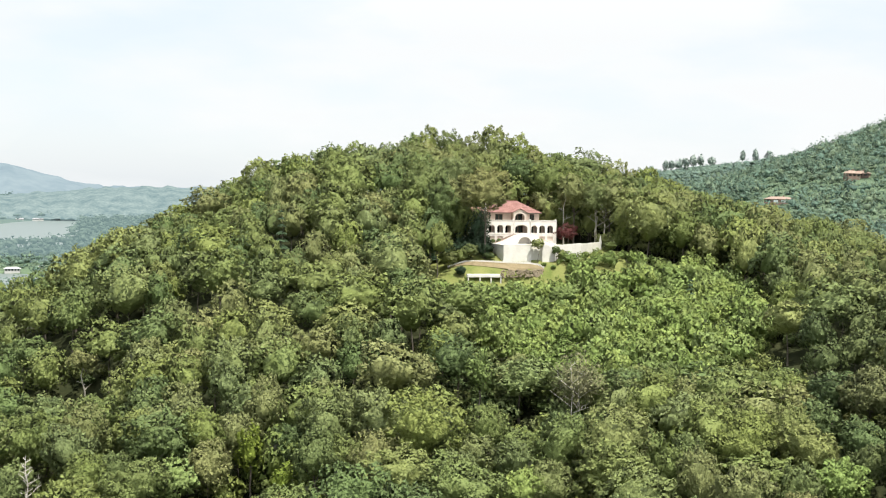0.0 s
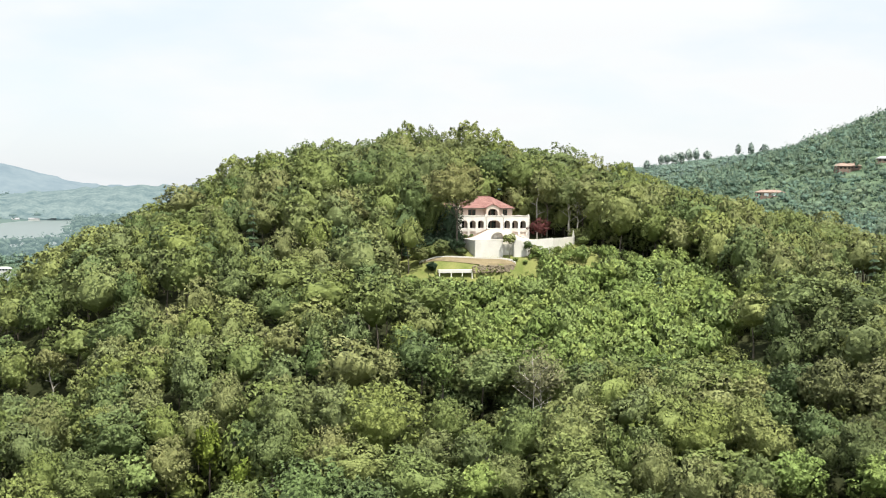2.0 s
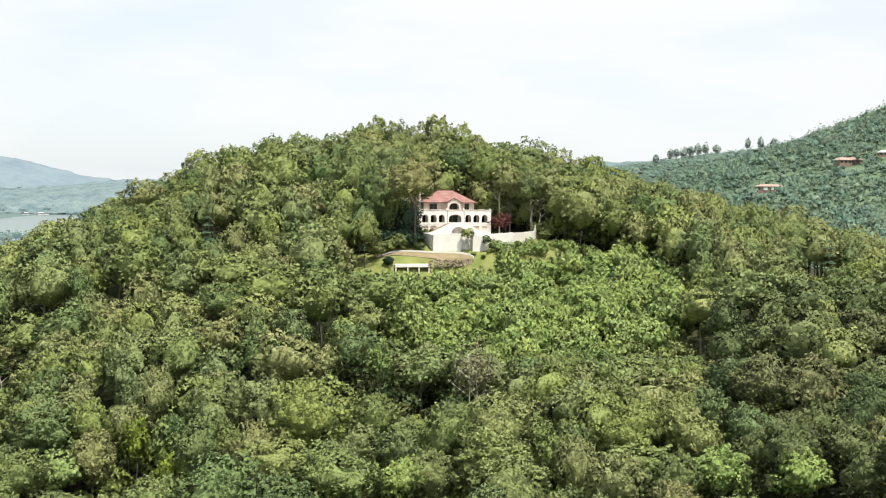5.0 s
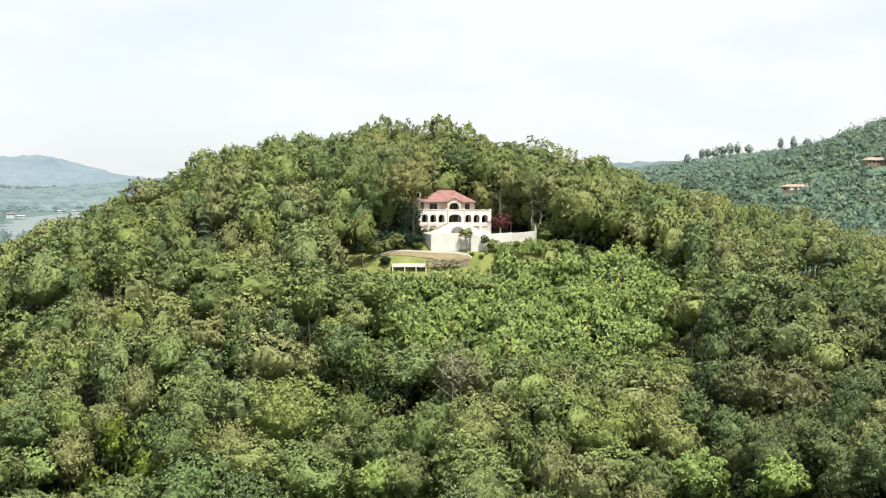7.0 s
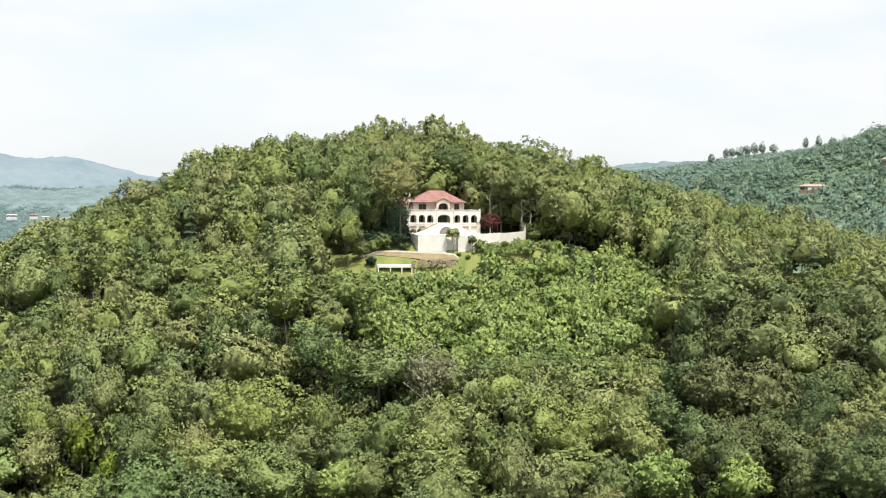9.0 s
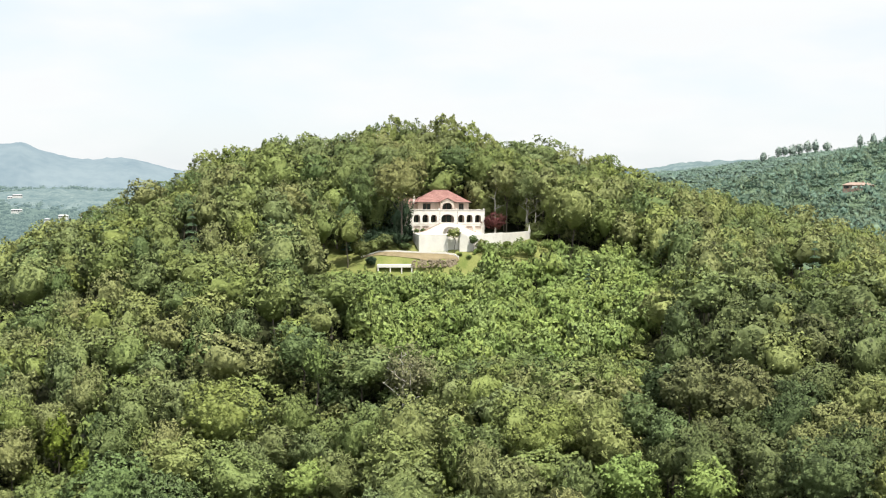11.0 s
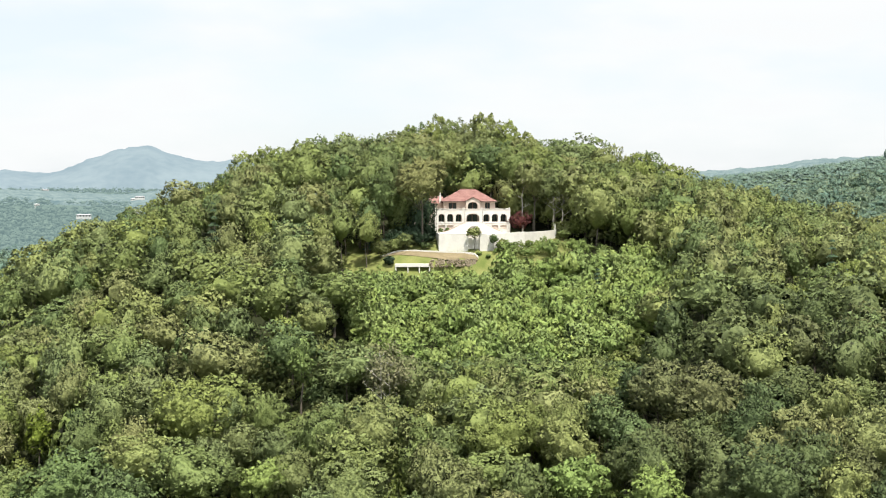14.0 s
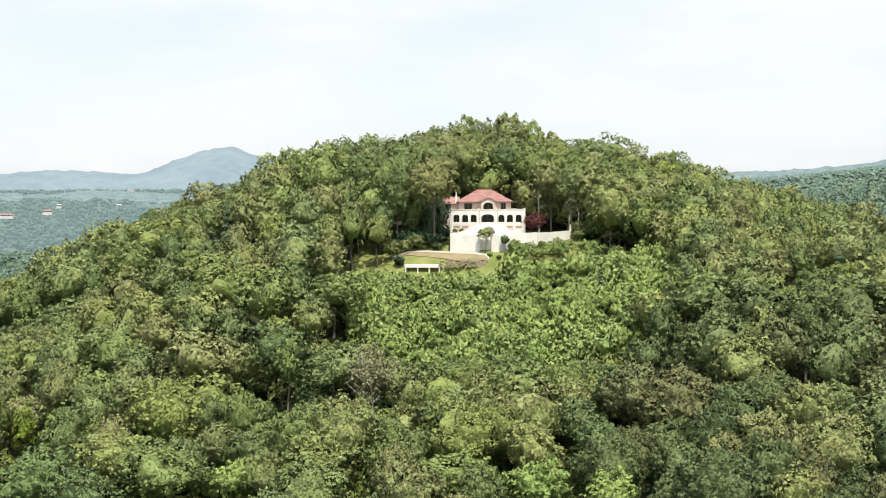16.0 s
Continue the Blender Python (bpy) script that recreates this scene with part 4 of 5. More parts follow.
    for nm, a in (("upper_side_wall", (u0, u0 + 0.3, v0 + 0.3, v1, f, top)), ("upper_side_wall", (u1 - 0.3, u1, v0 + 0.3, v1, f, top)), ("upper_rear_wall", (u0 + 0.3, u1 - 0.3, v1 - 0.3, v1, f, top))):
        part(nm, boxed(*a), M_CREAM, root)
    for x, w, z0, z1 in ((5.4, 2.4, f, 92.3), (16.0, 1.5, 90.3, 92.4), (11.45, 2.9, f, 92.4)):
        wn_ = part("window_frame", boxed(x - w / 2, x + w / 2, v0 + 0.16, v0 + 0.24, z0, z1), M_DOOR, root, "dark brown window frame")
        for s in (-1, 1):
            part("pane", boxed(x + s * w / 4 - w / 5, x + s * w / 4 + w / 5, v0 + 0.12, v0 + 0.15, z0 + 0.15, z1 - 0.15), M_GLASS, wn_)
    # left wing
    bm = bmesh.new()
    box(bm, -9.5, 2.6, 7.0, 15.0, 84.5, 92.3)
    part("wing_wall", bm, M_CREAM, root)
    for x in (-7.5, -4.0, -0.8):
        part("wing_window", boxed(x - 0.9, x + 0.9, 6.93, 6.99, 90.2, 92.0), M_GLASS, root)
    # porch with arched gable
    bm = bmesh.new()
    arch_wall(bm, 9.35, 13.55, f, 92.9, 2.2, 2.5, [(11.45, 3.0, f, 92.6, 1.2)])
    prism(bm, [(9.35, 92.9), (13.55, 92.9), (11.45, 93.85)], 2.2, 2.5)
    part("porch_front", bm, M_CREAM, root, "arched porch front")
    for x in (9.35, 13.3):
        part("porch_side", boxed(x, x + 0.25, 2.5, 4.4, f, 92.9), M_CREAM, root)
    bm = bmesh.new()
    prism(bm, [(8.9, 92.75), (11.45, 94.0), (14.0, 92.75), (14.0, 92.93), (11.45, 94.2), (8.9, 92.93)], 1.9, 8.0)
    part("porch_roof", bm, M_TILE, root, "red tile gable roof")
    # hipped roof with tile courses
    e0, e1, w0, w1, zr = 1.8, 18.9, 3.5, 15.8, 96.3
    r0_, r1_, rv = 8.1, 12.6, 9.65
    roof = new("roof")
    roof.parent = root
    tagged(roof, "red clay tile hipped roof")
    bm = bmesh.new()
    c = [bm.verts.new(p) for p in ((e0, w0, 92.75), (e1, w0, 92.75), (e1, w1, 92.75), (e0, w1, 92.75))]
    r_ = [bm.verts.new((r0_, rv, zr)), bm.verts.new((r1_, rv, zr))]
    for fc in ((c[0], c[1], r_[1], r_[0]), (c[1], c[2], r_[1]), (c[2], c[3], r_[0], r_[1]), (c[3], c[0], r_[0]), (c[3], c[2], c[1], c[0])):
        bm.faces.new(fc)
    part("roof_deck", bm, M_TILE, roof)
    part("ridge_cap", boxed(r0_ - 0.1, r1_ + 0.1, rv - 0.18, rv + 0.18, zr - 0.06, zr + 0.14, bevel=0.05), M_TILE, roof)
    n = 16
    for k in range(n):
        s0, s1 = k / n, (k + 1) / n
        bm = bmesh.new()
        for side in (0, 1):
            vv_ = (w0, w1)[side]
            a0, a1 = e0 + (r0_ - e0) * s0, e1 + (r1_ - e1) * s0
            b0, b1 = e0 + (r0_ - e0) * s1, e1 + (r1_ - e1) * s1
            y0_, y1_ = vv_ + (rv - vv_) * s0, vv_ + (rv - vv_) * s1
            z0_, z1_ = 92.75 + (zr - 92.75) * s0, 92.75 + (zr - 92.75) * s1
            q = [bm.verts.new(p) for p in ((a0, y0_, z0_ + 0.10), (a1, y0_, z0_ + 0.10), (b1, y1_, z1_ + 0.02), (b0, y1_, z1_ + 0.02))]
            lo = [bm.verts.new(p) for p in ((a0, y0_, z0_ - 0.01), (a1, y0_, z0_ - 0.01))]
            bm.faces.new(q)
            bm.faces.new((lo[0], lo[1], q[1], q[0]))
        for side in (0, 1):
            ue, ur = ((e0, r0_), (e1, r1_))[side]
            x0_, x1_ = ue + (ur - ue) * s0, ue + (ur - ue) * s1
            z0_, z1_ = 92.75 + (zr - 92.75) * s0, 92.75 + (zr - 92.75) * s1
            ya, yb = w0 + (rv - w0) * s0, w1 + (rv - w1) * s0
            yc, yd = w0 + (rv - w0) * s1, w1 + (rv - w1) * s1
            q = [bm.verts.new(p) for p in ((x0_, ya, z0_ + 0.10), (x0_, yb, z0_ + 0.10), (x1_, yd, z1_ + 0.02), (x1_, yc, z1_ + 0.02))]
            lo = [bm.verts.new(p) for p in ((x0_, ya, z0_ - 0.01), (x0_, yb, z0_ - 0.01))]
            bm.faces.new(q)
            bm.faces.new((lo[0], lo[1], q[1], q[0]))
        part("tile_course", bm, M_TILE, roof)
    bm = bmesh.new()
    prism(bm, [(6.2, 92.1), (11.0, 94.1), (15.8, 92.1)], -10.2, 2.7)
    bmesh.ops.rotate(bm, verts=bm.verts, cent=(0, 0, 0), matrix=Matrix.Rotation(radians(-90), 3, "Z"))
    bmesh.ops.translate(bm, verts=bm.verts, vec=(0, 22.0, 0))
    part("wing_roof", bm, M_TILE, root)
    part("eaves_board", boxed(e0 + 0.05, e1 - 0.05, w0 + 0.05, w0 + 0.17, 92.55, 92.74), M_TRIM, root)
    ch = part("chimney", boxed(1.4, 2.05, 6.6, 7.3, 91.8, 94.7, bevel=0.04), M_STUCCO, root, "white chimney")
    part("chimney_pot", boxed(1.55, 1.9, 6.75, 7.15, 94.7, 95.7, bevel=0.06), M_CONCRETE, ch)
    # double stair with a curved parapet in front of the arcade
    prof = [(1.2, base - 1), (1.2, 83.7), (2.6, 83.75), (4.2, 84.2), (5.8, 84.95), (7.2, 85.7), (8.4, 86.25), (9.8, 86.5), (11.3, 86.6), (12.8, 86.5), (14.2, 86.3), (15.4, 85.7), (16.8, 84.95), (18.4, 84.2), (20.0, 83.8), (21.4, 83.7), (21.4, base - 1)]
    bm = bmesh.new()
    arch = [(9.4 + 2.1 * (1 - math.cos(math.pi * k / 10)), 83.6 + 2.0 * math.sin(math.pi * k / 10)) for k in range(11)]
    prof_l = prof[:8] + [(11.5, 86.6)] + [(x, z) for x, z in arch[5::-1]] + [(9.4, base - 1)]
    prof_r = [(11.5, 86.6)] + prof[9:] + [(13.6, base - 1)] + [(x, z) for x, z in arch[:4:-1]]
    prism(bm, prof_l, -3.3, -3.0)
    prism(bm, prof_r, -3.3, -3.0)
    stair = part("stair_parapet", bm, M_STUCCO, root, "white curved double stair parapet")
    part("niche_back", boxed(9.0, 14.0, -1.2, -1.0, base - 0.8, 86.2), M_STUCCO, root)
    for s in (-1, 1):
        for k in range(16):
            xa = 11.3 + s * (2.6 + 0.42 * k)
            part("stair_step", boxed(min(xa, xa + s * 0.44), max(xa, xa + s * 0.44), -2.98, -0.02, base - 0.4, 86.4 - 0.17 * (k + 1)), M_FLOOR, root)
    part("stair_landing", boxed(8.72, 13.88, -2.98, -0.02, 86.25, 86.45), M_FLOOR, root)
    return root


def forecourt():
    root = new("forecourt_terrace")
    root.matrix_world = pose(HOUSE_X, HOUSE_Y, 0, 0, 0, HOUSE_TURN)
    tagged(root, "white walled forecourt terrace below the villa", "terrace")
    bm = bmesh.new()
    plan_prism(bm, [(1.0, -16.9), (8.9, -16.9), (8.9, -15.2), (12.5, -15.2), (12.5, -16.9), (14.4, -16.9), (25.3, -13.4), (25.3, -3.4), (22.5, -0.05), (0.3, -0.05)], 74.5, 83.3)
    part("court_fill", bm, M_CONCRETE, root, "pale paved court")
    bm = bmesh.new()
    wall_along(bm, [(0.2, -0.2), (0.8, -17.2)], 0.35, 75.5, 83.75)
    part("retaining_wall", bm, M_STUCCO, root)
    part("retaining_wall", boxed(0.65, 9.0, -17.4, -17.0, 76.0, 83.8), M_STUCCO, root)
    part("alcove_wall", boxed(9.0, 12.4, -15.6, -15.3, 76.0, 82.6), M_STUCCO, root)
    part("alcove_side", boxed(8.7, 9.0, -16.99, -15.3, 76.0, 83.7), M_STUCCO, root)
    bm = bmesh.new()
    box(bm, 12.35, 14.55, -17.6, -15.4, 76.0, 83.95)
    bmesh.ops.bevel(bm, geom=bm.edges[:], offset=0.05, segments=1, affect="EDGES")
    part("gate_pier", bm, M_STUCCO, root)
    bm = bmesh.new()
    wall_along(bm, [(14.5, -17.3), (20.0, -15.6), (25.5, -13.8)], 0.35, 76.5, [83.5, 84.0, 84.3])
    part("retaining_wall", bm, M_STUCCO, root)
    bm = bmesh.new()
    wall_along(bm, [(25.5, -13.8), (29.0, -9.8), (35.5, -3.4)], 0.35, [77, 79, 81.2], [84.2, 84.1, 84.3])
    part("retaining_wall", bm, M_STUCCO, root)
    post = part("end_post", boxed(35.35, 36.0, -3.6, -2.95, 81.0, 84.9, bevel=0.05), M_STUCCO, root)
    bm = bmesh.new()
    bmesh.ops.create_cone(bm, cap_ends=True, segments=10, radius1=0.32, radius2=0.06, depth=1.4, matrix=Matrix.Translation((35.68, -3.28, 85.6)))
    part("finial", bm, M_STUCCO, post, "white pointed finial")
    for x0, x1 in ((0.6, 9.05), (12.3, 14.6)):
        part("coping", boxed(x0, x1, -17.5, -16.9, 83.96, 84.08, bevel=0.02), M_STUCCO, root)
    return root


hill_house()
forecourt()


def carport():
    """White flat-roofed shelter at the foot of the lawn."""
    root = new("garden_shelter")
    root.matrix_world = pose(15.8, 353.3, 0, 0, 0, 10)
    tagged(root, "low white flat-roofed shelter at the lawn's edge", "shelter")
    part("roof_slab", boxed(-9.9, 0.1, -0.2, 2.6, 74.85, 75.7, bevel=0.05), M_STUCCO, root)
    for x in (-9.6, -6.2, -3.0, -0.15):
        part("post", boxed(x - 0.15, x + 0.15, -0.15, 0.2, 71.0, 74.85), M_STUCCO, root)
    part("back_wall", boxed(-9.8, 0.0, 2.3, 2.5, 71.0, 74.85), M_STONE, root)


carport()


def drive():
    pts = [(-16, -17.2), (-11, -17.0), (-6, -17.6), (-1, -18.5), (4, -19.2), (8, -19.4), (10.6, -20.2), (11.6, -21.6)]
    w = [Vector(from_house(u, v)) for u, v in pts]
    bm = bmesh.new()
    hs = [float(ground_z(p.x, p.y)) for p in w]
    wall_along(bm, [tuple(p) for p in w], 0.32, [h - 1.0 for h in hs], [h + 0.45 for h in hs])
    root = part("drive_kerb_wall", bm, M_STUCCO)
    tagged(root, "low pale kerb wall curving along the drive", "wall", kind="structure")
    bm = bmesh.new()
    n = 24
    rows_ = []
    for k in range(n + 1):
        s = k / n * (len(pts) - 1)
        i = min(int(s), len(pts) - 2)
        u, v = [pts[i][c] + (pts[i + 1][c] - pts[i][c]) * (s - i) for c in (0, 1)]
        wide = 3.0 * min(1, (n - k) / 8 + 0.15) * min(1, k / 6 + 0.2)
        row_ = []
        for d in (0.25, 0.25 + wide / 3, 0.25 + wide * 2 / 3, 0.25 + wide):
            x, y = from_house(u, v - d)
            row_.append(bm.verts.new((x, y, float(ground_z(x, y)) + 0.12)))
        rows_.append(row_)
    for a, b in zip(rows_, rows_[1:]):
        for k in range(3):
            bm.faces.new((a[k], a[k + 1], b[k + 1], b[k]))
    tagged(part("drive", bm, M_GRAVEL), "tan gravel drive in front of the villa", "drive", kind="structure")


drive()


def rubble_wall():
    """Fieldstone bank that holds up the end of the drive: each stone a block of its own."""
    root = new("fieldstone_wall")
    tagged(root, "brown dry-laid fieldstone retaining wall under the drive", "wall")
    r = np.random.default_rng(11)
    meshes = []
    for k in range(5):
        bm = bmesh.new()
        bmesh.ops.create_icosphere(bm, subdivisions=1, radius=0.5)
        for v in bm.verts:
            v.co *= 1 + float(r.uniform(-0.22, 0.18))
        me = bpy.data.meshes.new("stone")
        bm.to_mesh(me)
        bm.free()
        me.materials.append(M_STONE)
        meshes.append(me)
    line = [(-2.2, -24.3), (2.6, -23.7), (5.5, -23.1), (8.5, -22.4), (10.8, -21.9), (12.0, -20.6)]
    for k in range(290):
        s = float(r.uniform(0, len(line) - 1.001))
        i = int(s)
        u, v = [line[i][c] + (line[i + 1][c] - line[i][c]) * (s - i) for c in (0, 1)]
        h = float(r.uniform(0, 1))
        x, y = from_house(u, v - 0.9 * (1 - h))
        o = new("stone", meshes[k % 5])
        o.parent = root
        o.matrix_world = Matrix.Translation((x, y, 74.9 + 2.0 * h)) @ Euler([float(t) for t in r.uniform(0, 3, 3)]).to_matrix().to_4x4() @ Matrix.Diagonal((*[float(t) for t in r.uniform(0.4, 0.8, 3)], 1))


rubble_wall()


# ---- trees and shrubs with a place of their own ----
def crown_tree(name, x, y, height, radius, leaf, bark, label, category="tree", stem=0.45, leaves=1800, size=0.32, lobes=16, limbs=6, thick=0.3, group="", lift=0.0, solid=True):
    h = height * stem
    thing = tree_thing(name, dome_crown(rng, radius, height - h, int(lobes * 4.5), int(leaves * 1.7), size * 0.92, corners=3, low=0.55, rough=1.3, solid=solid, depth=0.12 if radius > 3 else 0.16, relief=0.28 if radius > 3 else 0.4), trunk_mesh(rng, h, height - h, radius, thick, limbs), h, leaf, bark, label, category, group)
    thing.matrix_world = Matrix.Translation((x, y, float(ground_z(x, y)) + lift)) @ Matrix.Rotation(float(rng.uniform(0, 6.28)), 4, "Z")
    return thing


# round the house: tall oaks beside and behind it
rng = np.random.default_rng(31)
for x, y, h, r, s in ((-1.0, 369.0, 22.0, 5.6, 0.2), (3.2, 371.5, 17.0, 4.0, 0.12), (-9.0, 375.0, 26.0, 6.2, 0.3), (-15.0, 368.0, 18.0, 5.2, 0.25), (-21.0, 360.0, 15.0, 5.4, 0.2),
                      (-5.0, 381.0, 25.0, 6.0, 0.25), (-8.0, 367.5, 15.0, 4.2, 0.25), (4.5, 383.0, 21.0, 4.6, 0.2), (9.4, 375.6, 12.5, 2.3, 0.1), (5.6, 375.0, 15.0, 3.0, 0.12), (1.5, 376.5, 16.0, 3.4, 0.1)):
    crown_tree("oak_tree", x, y, h, r, M_LEAF, M_BARK, "tall dark-trunked oak tree beside the villa", "tree", s, 2000, 0.34, 18, 7, 0.38, "oaks round the villa")
for x, y, h, r in ((41.0, 391.0, 21.0, 5.2), (52.0, 391.0, 20.0, 5.6), (60.0, 387.0, 18.5, 5.4), (67.0, 392.0, 20.0, 5.6), (33.0, 401.0, 24.0, 5.8), (47.0, 400.0, 23.0, 6.0),
                   (24.0, 404.0, 23.0, 5.0), (13.0, 402.0, 24.0, 5.6), (4.0, 396.0, 24.0, 6.0), (57.0, 402.0, 21.0, 5.8)):
    crown_tree("oak_tree", x, y, h, r, M_LEAF, M_BARK, "tall oak tree standing behind the villa", "tree", 0.45, 1800, 0.36, 16, 6, 0.34, "oaks round the villa")
for x, y, h, r in ((57.0, 383.0, 13.0, 4.2), (63.0, 380.0, 13.0, 4.4), (70.0, 377.0, 14.0, 4.8), (77.0, 372.0, 14.0, 4.8), (84.0, 367.0, 14.0, 4.6), (90.0, 374.0, 16.0, 5.0), (74.0, 384.0, 17.0, 5.0), (-24.0, 352.0, 13.0, 4.6), (-12.0, 342.0, 14.0, 4.6), (-9.0, 331.0, 15.0, 4.8)):
    crown_tree("edge_tree", x, y, h, r, M_LEAF, M_BARK, "leafy tree with low boughs at the forest edge", "tree", 0.12, 1500, 0.36, 15, 5, 0.28, "trees at the forest edge")
crown_tree("oak_tree", 11.6, 363.5, 26.0, 7.3, M_OLIVE, M_BARK, "tall olive-green oak leaning over the villa's roof", "tree", 0.46, 2600, 0.34, 18, 7, 0.38, "oaks round the villa")
for x, y, h, r in ((40.0, 396.0, 13.0, 4.4), (47.0, 394.5, 14.0, 4.6), (54.0, 396.0, 13.0, 4.6), (60.0, 394.0, 14.0, 4.4), (34.0, 396.5, 12.0, 3.8), (44.0, 402.0, 15.0, 4.6)):
    crown_tree("edge_tree", x, y, h, r, M_LEAF, M_BARK, "dark leafy tree filling the wood behind the wall", "tree", 0.1, 1100, 0.38, 14, 4, 0.26, "trees at the forest edge")
# the crest of the hill
for x, y, h, r in ((19.0, 440.0, 26.8, 6.5), (12.0, 446.0, 19.0, 6.0), (27.0, 436.0, 20.4, 6.2), (34.0, 440.0, 17.4, 5.5), (-3.0, 466.0, 23.4, 6.5), (5.0, 462.0, 21.8, 6.0), (-10.0, 470.0, 20.3, 6.2), (22.0, 428.0, 16.8, 5.2), (30.0, 428.0, 16.8, 5.2), (-26.0, 425.0, 16.8, 5.4), (-17.0, 430.0, 17.8, 5.4), (-8.0, 440.0, 18.8, 5.4)):
    crown_tree("crest_tree", x, y, h, r, M_LEAF, M_BARK, "large broadleaf tree standing out on the hilltop", "tree", 0.12, 1900, 0.44, 14, 4, 0.36, "trees on the crest")


def bare_tree(name, x, y, height, mat, label, boughs=9, spreadr=2.6, thick=0.22, lift=0.0):
    v, q = [], []
    p = np.array([0, 0, -0.8])
    pts_ = [p]
    for k in range(1, 7):
        nx_ = np.array([rng.uniform(-0.2, 0.2) * k * 0.4, rng.uniform(-0.2, 0.2) * k * 0.4, height * k / 6])
        limb(v, q, pts_[-1], nx_, thick * (1 - 0.13 * (k - 1)), thick * (1 - 0.13 * k), 6)
        pts_.append(nx_)
    root = new(name)
    root.matrix_world = Matrix.Translation((x, y, float(ground_z(x, y)) + lift))
    t = new("trunk", mesh_np("trunk", np.concatenate(v), [np.concatenate(q)], [mat]))
    t.parent = root
    for k in range(boughs):
        s = 0.45 + 0.5 * k / max(1, boughs - 1)
        i = int(s * 6)
        a = pts_[i] + (pts_[min(i + 1, 6)] - pts_[i]) * (s * 6 - i)
        an = 2.4 * k + rng.uniform(-0.4, 0.4)
        out = spreadr * (1.15 - s) * rng.uniform(1.0, 1.9)
        b = a + np.array([out * math.cos(an), out * math.sin(an), out * rng.uniform(0.35, 0.9)])
        vb, qb = [], []
        limb(vb, qb, a, b, thick * 0.42, thick * 0.12)
        for _j in range(4):
            f_ = rng.uniform(0.35, 0.95)
            c0 = a + (b - a) * f_
            limb(vb, qb, c0, c0 + np.array([rng.normal() * 0.5, rng.normal() * 0.5, rng.uniform(0.3, 1.0)]) * out * 0.5, thick * 0.16, thick * 0.05, 4)
        o = new("bough", mesh_np("bough", np.concatenate(vb), [np.concatenate(qb)], [mat]))
        o.parent = root
    return tagged(root, label, "tree")


bare_tree("dead_tree", 24.0, 258.6, 20.0, M_DEADWOOD, "grey leafless dead tree among green crowns", 9, 4.5, 0.17)
crown_tree("thinning_tree", 25.6, 259.5, 22.5, 5.4, M_TAN, M_DEADWOOD, "dying tree with sparse tan leaves and pale boughs", leaves=1300, size=0.27, lobes=14, limbs=7, thick=0.2, stem=0.35, solid=False)
bare_tree("dead_tree", -79.0, 226.0, 17.0, M_DEADWOOD, "bleached bare dead tree with short boughs", 18, 2.6, 0.24)
crown_tree("tall_trunk_tree", -89.2, 305.0, 22.0, 3.4, M_LEAF, M_PALEBARK, "lone tree with a long pale bare trunk", leaves=900, size=0.3, lobes=9, limbs=4, thick=0.36, stem=0.76)
bare_tree("pale_trunk_tree", 37.6, 389.0, 17.0, M_PALEBARK, "slender pale trunk rising behind the villa", 4, 2.0, 0.3)
bare_tree("forked_tree", 47.2, 387.0, 13.5, M_PALEBARK, "pale-barked forked tree by the garden wall", 6, 4.6, 0.3)
crown_tree("leafy_tree", 47.6, 387.6, 19.0, 5.0, M_LEAF, M_PALEBARK, "pale-trunked leafy tree over the garden wall", stem=0.5, leaves=1700, size=0.3, thick=0.26)
bare_tree("forked_tree", 50.0, 386.5, 12.5, M_PALEBARK, "pale-barked leaning tree by the garden wall", 5, 4.5, 0.28)

crown_tree("yellow_tree", -39.8, 235.5, 15.5, 2.7, M_YELLOW, M_BARK, "small bright yellow-green tree among darker crowns", leaves=1100, size=0.26, lobes=12)
crown_tree("yellow_tree", -33.5, 231.0, 11.0, 2.2, M_YELLOW, M_BARK, "small bright yellow-green tree among darker crowns", leaves=700, size=0.26, lobes=9)
crown_tree("light_green_tree", 4.9, 265.0, 18.5, 2.9, M_FRESH, M_BARK, "slim light green tree standing above its neighbours", leaves=1200, size=0.28, lobes=13)
for x, y, h, r in ((67.5, 219.5, 17.0, 5.0), (80.0, 214.0, 16.0, 4.6), (-52.0, 226.0, 15.0, 4.4), (10.0, 224.0, 15.0, 4.2), (58.0, 322.0, 8.0, 3.4), (68.0, 345.0, 9.0, 3.6), (30.0, 330.0, 8.5, 3.2)):
    crown_tree("light_green_tree", x, y, h, r, M_FRESH, M_BARK, "rounded light green broadleaf tree on the slope", leaves=1700, size=0.31, lobes=15)


def pine(x, y, h, r):
    th = tree_thing("pine_tree", pine_crown(rng, r, h * 0.85, 9, 900, 0.4), trunk_mesh(rng, h * 0.5, h * 0.8, 0.5, 0.2, 0), h * 0.15, M_PINE, M_BARK, "dark blue-green pine tree on the slope", "tree", "pines")
    th.matrix_world = Matrix.Translation((x, y, float(ground_z(x, y))))


pine(-46.0, 348.0, 19.0, 2.8)
pine(121.0, 327.0, 18.0, 3.0)
pine(64.0, 328.0, 11.0, 2.0)
pine(-4.0, 364.0, 7.0, 2.2)

# garden shrubs and small trees by the walls
def garden(name, u, v, height, radius, leaf, label, stem=0.15, leaves=600, size=0.2, lift=0.0, group=""):
    x, y = from_house(u, v)
    return crown_tree(name, x, y, height, radius, leaf, M_BARK, label, "shrub" if stem < 0.3 else "tree", stem, leaves, size, 9, 3, 0.1, group, lift)


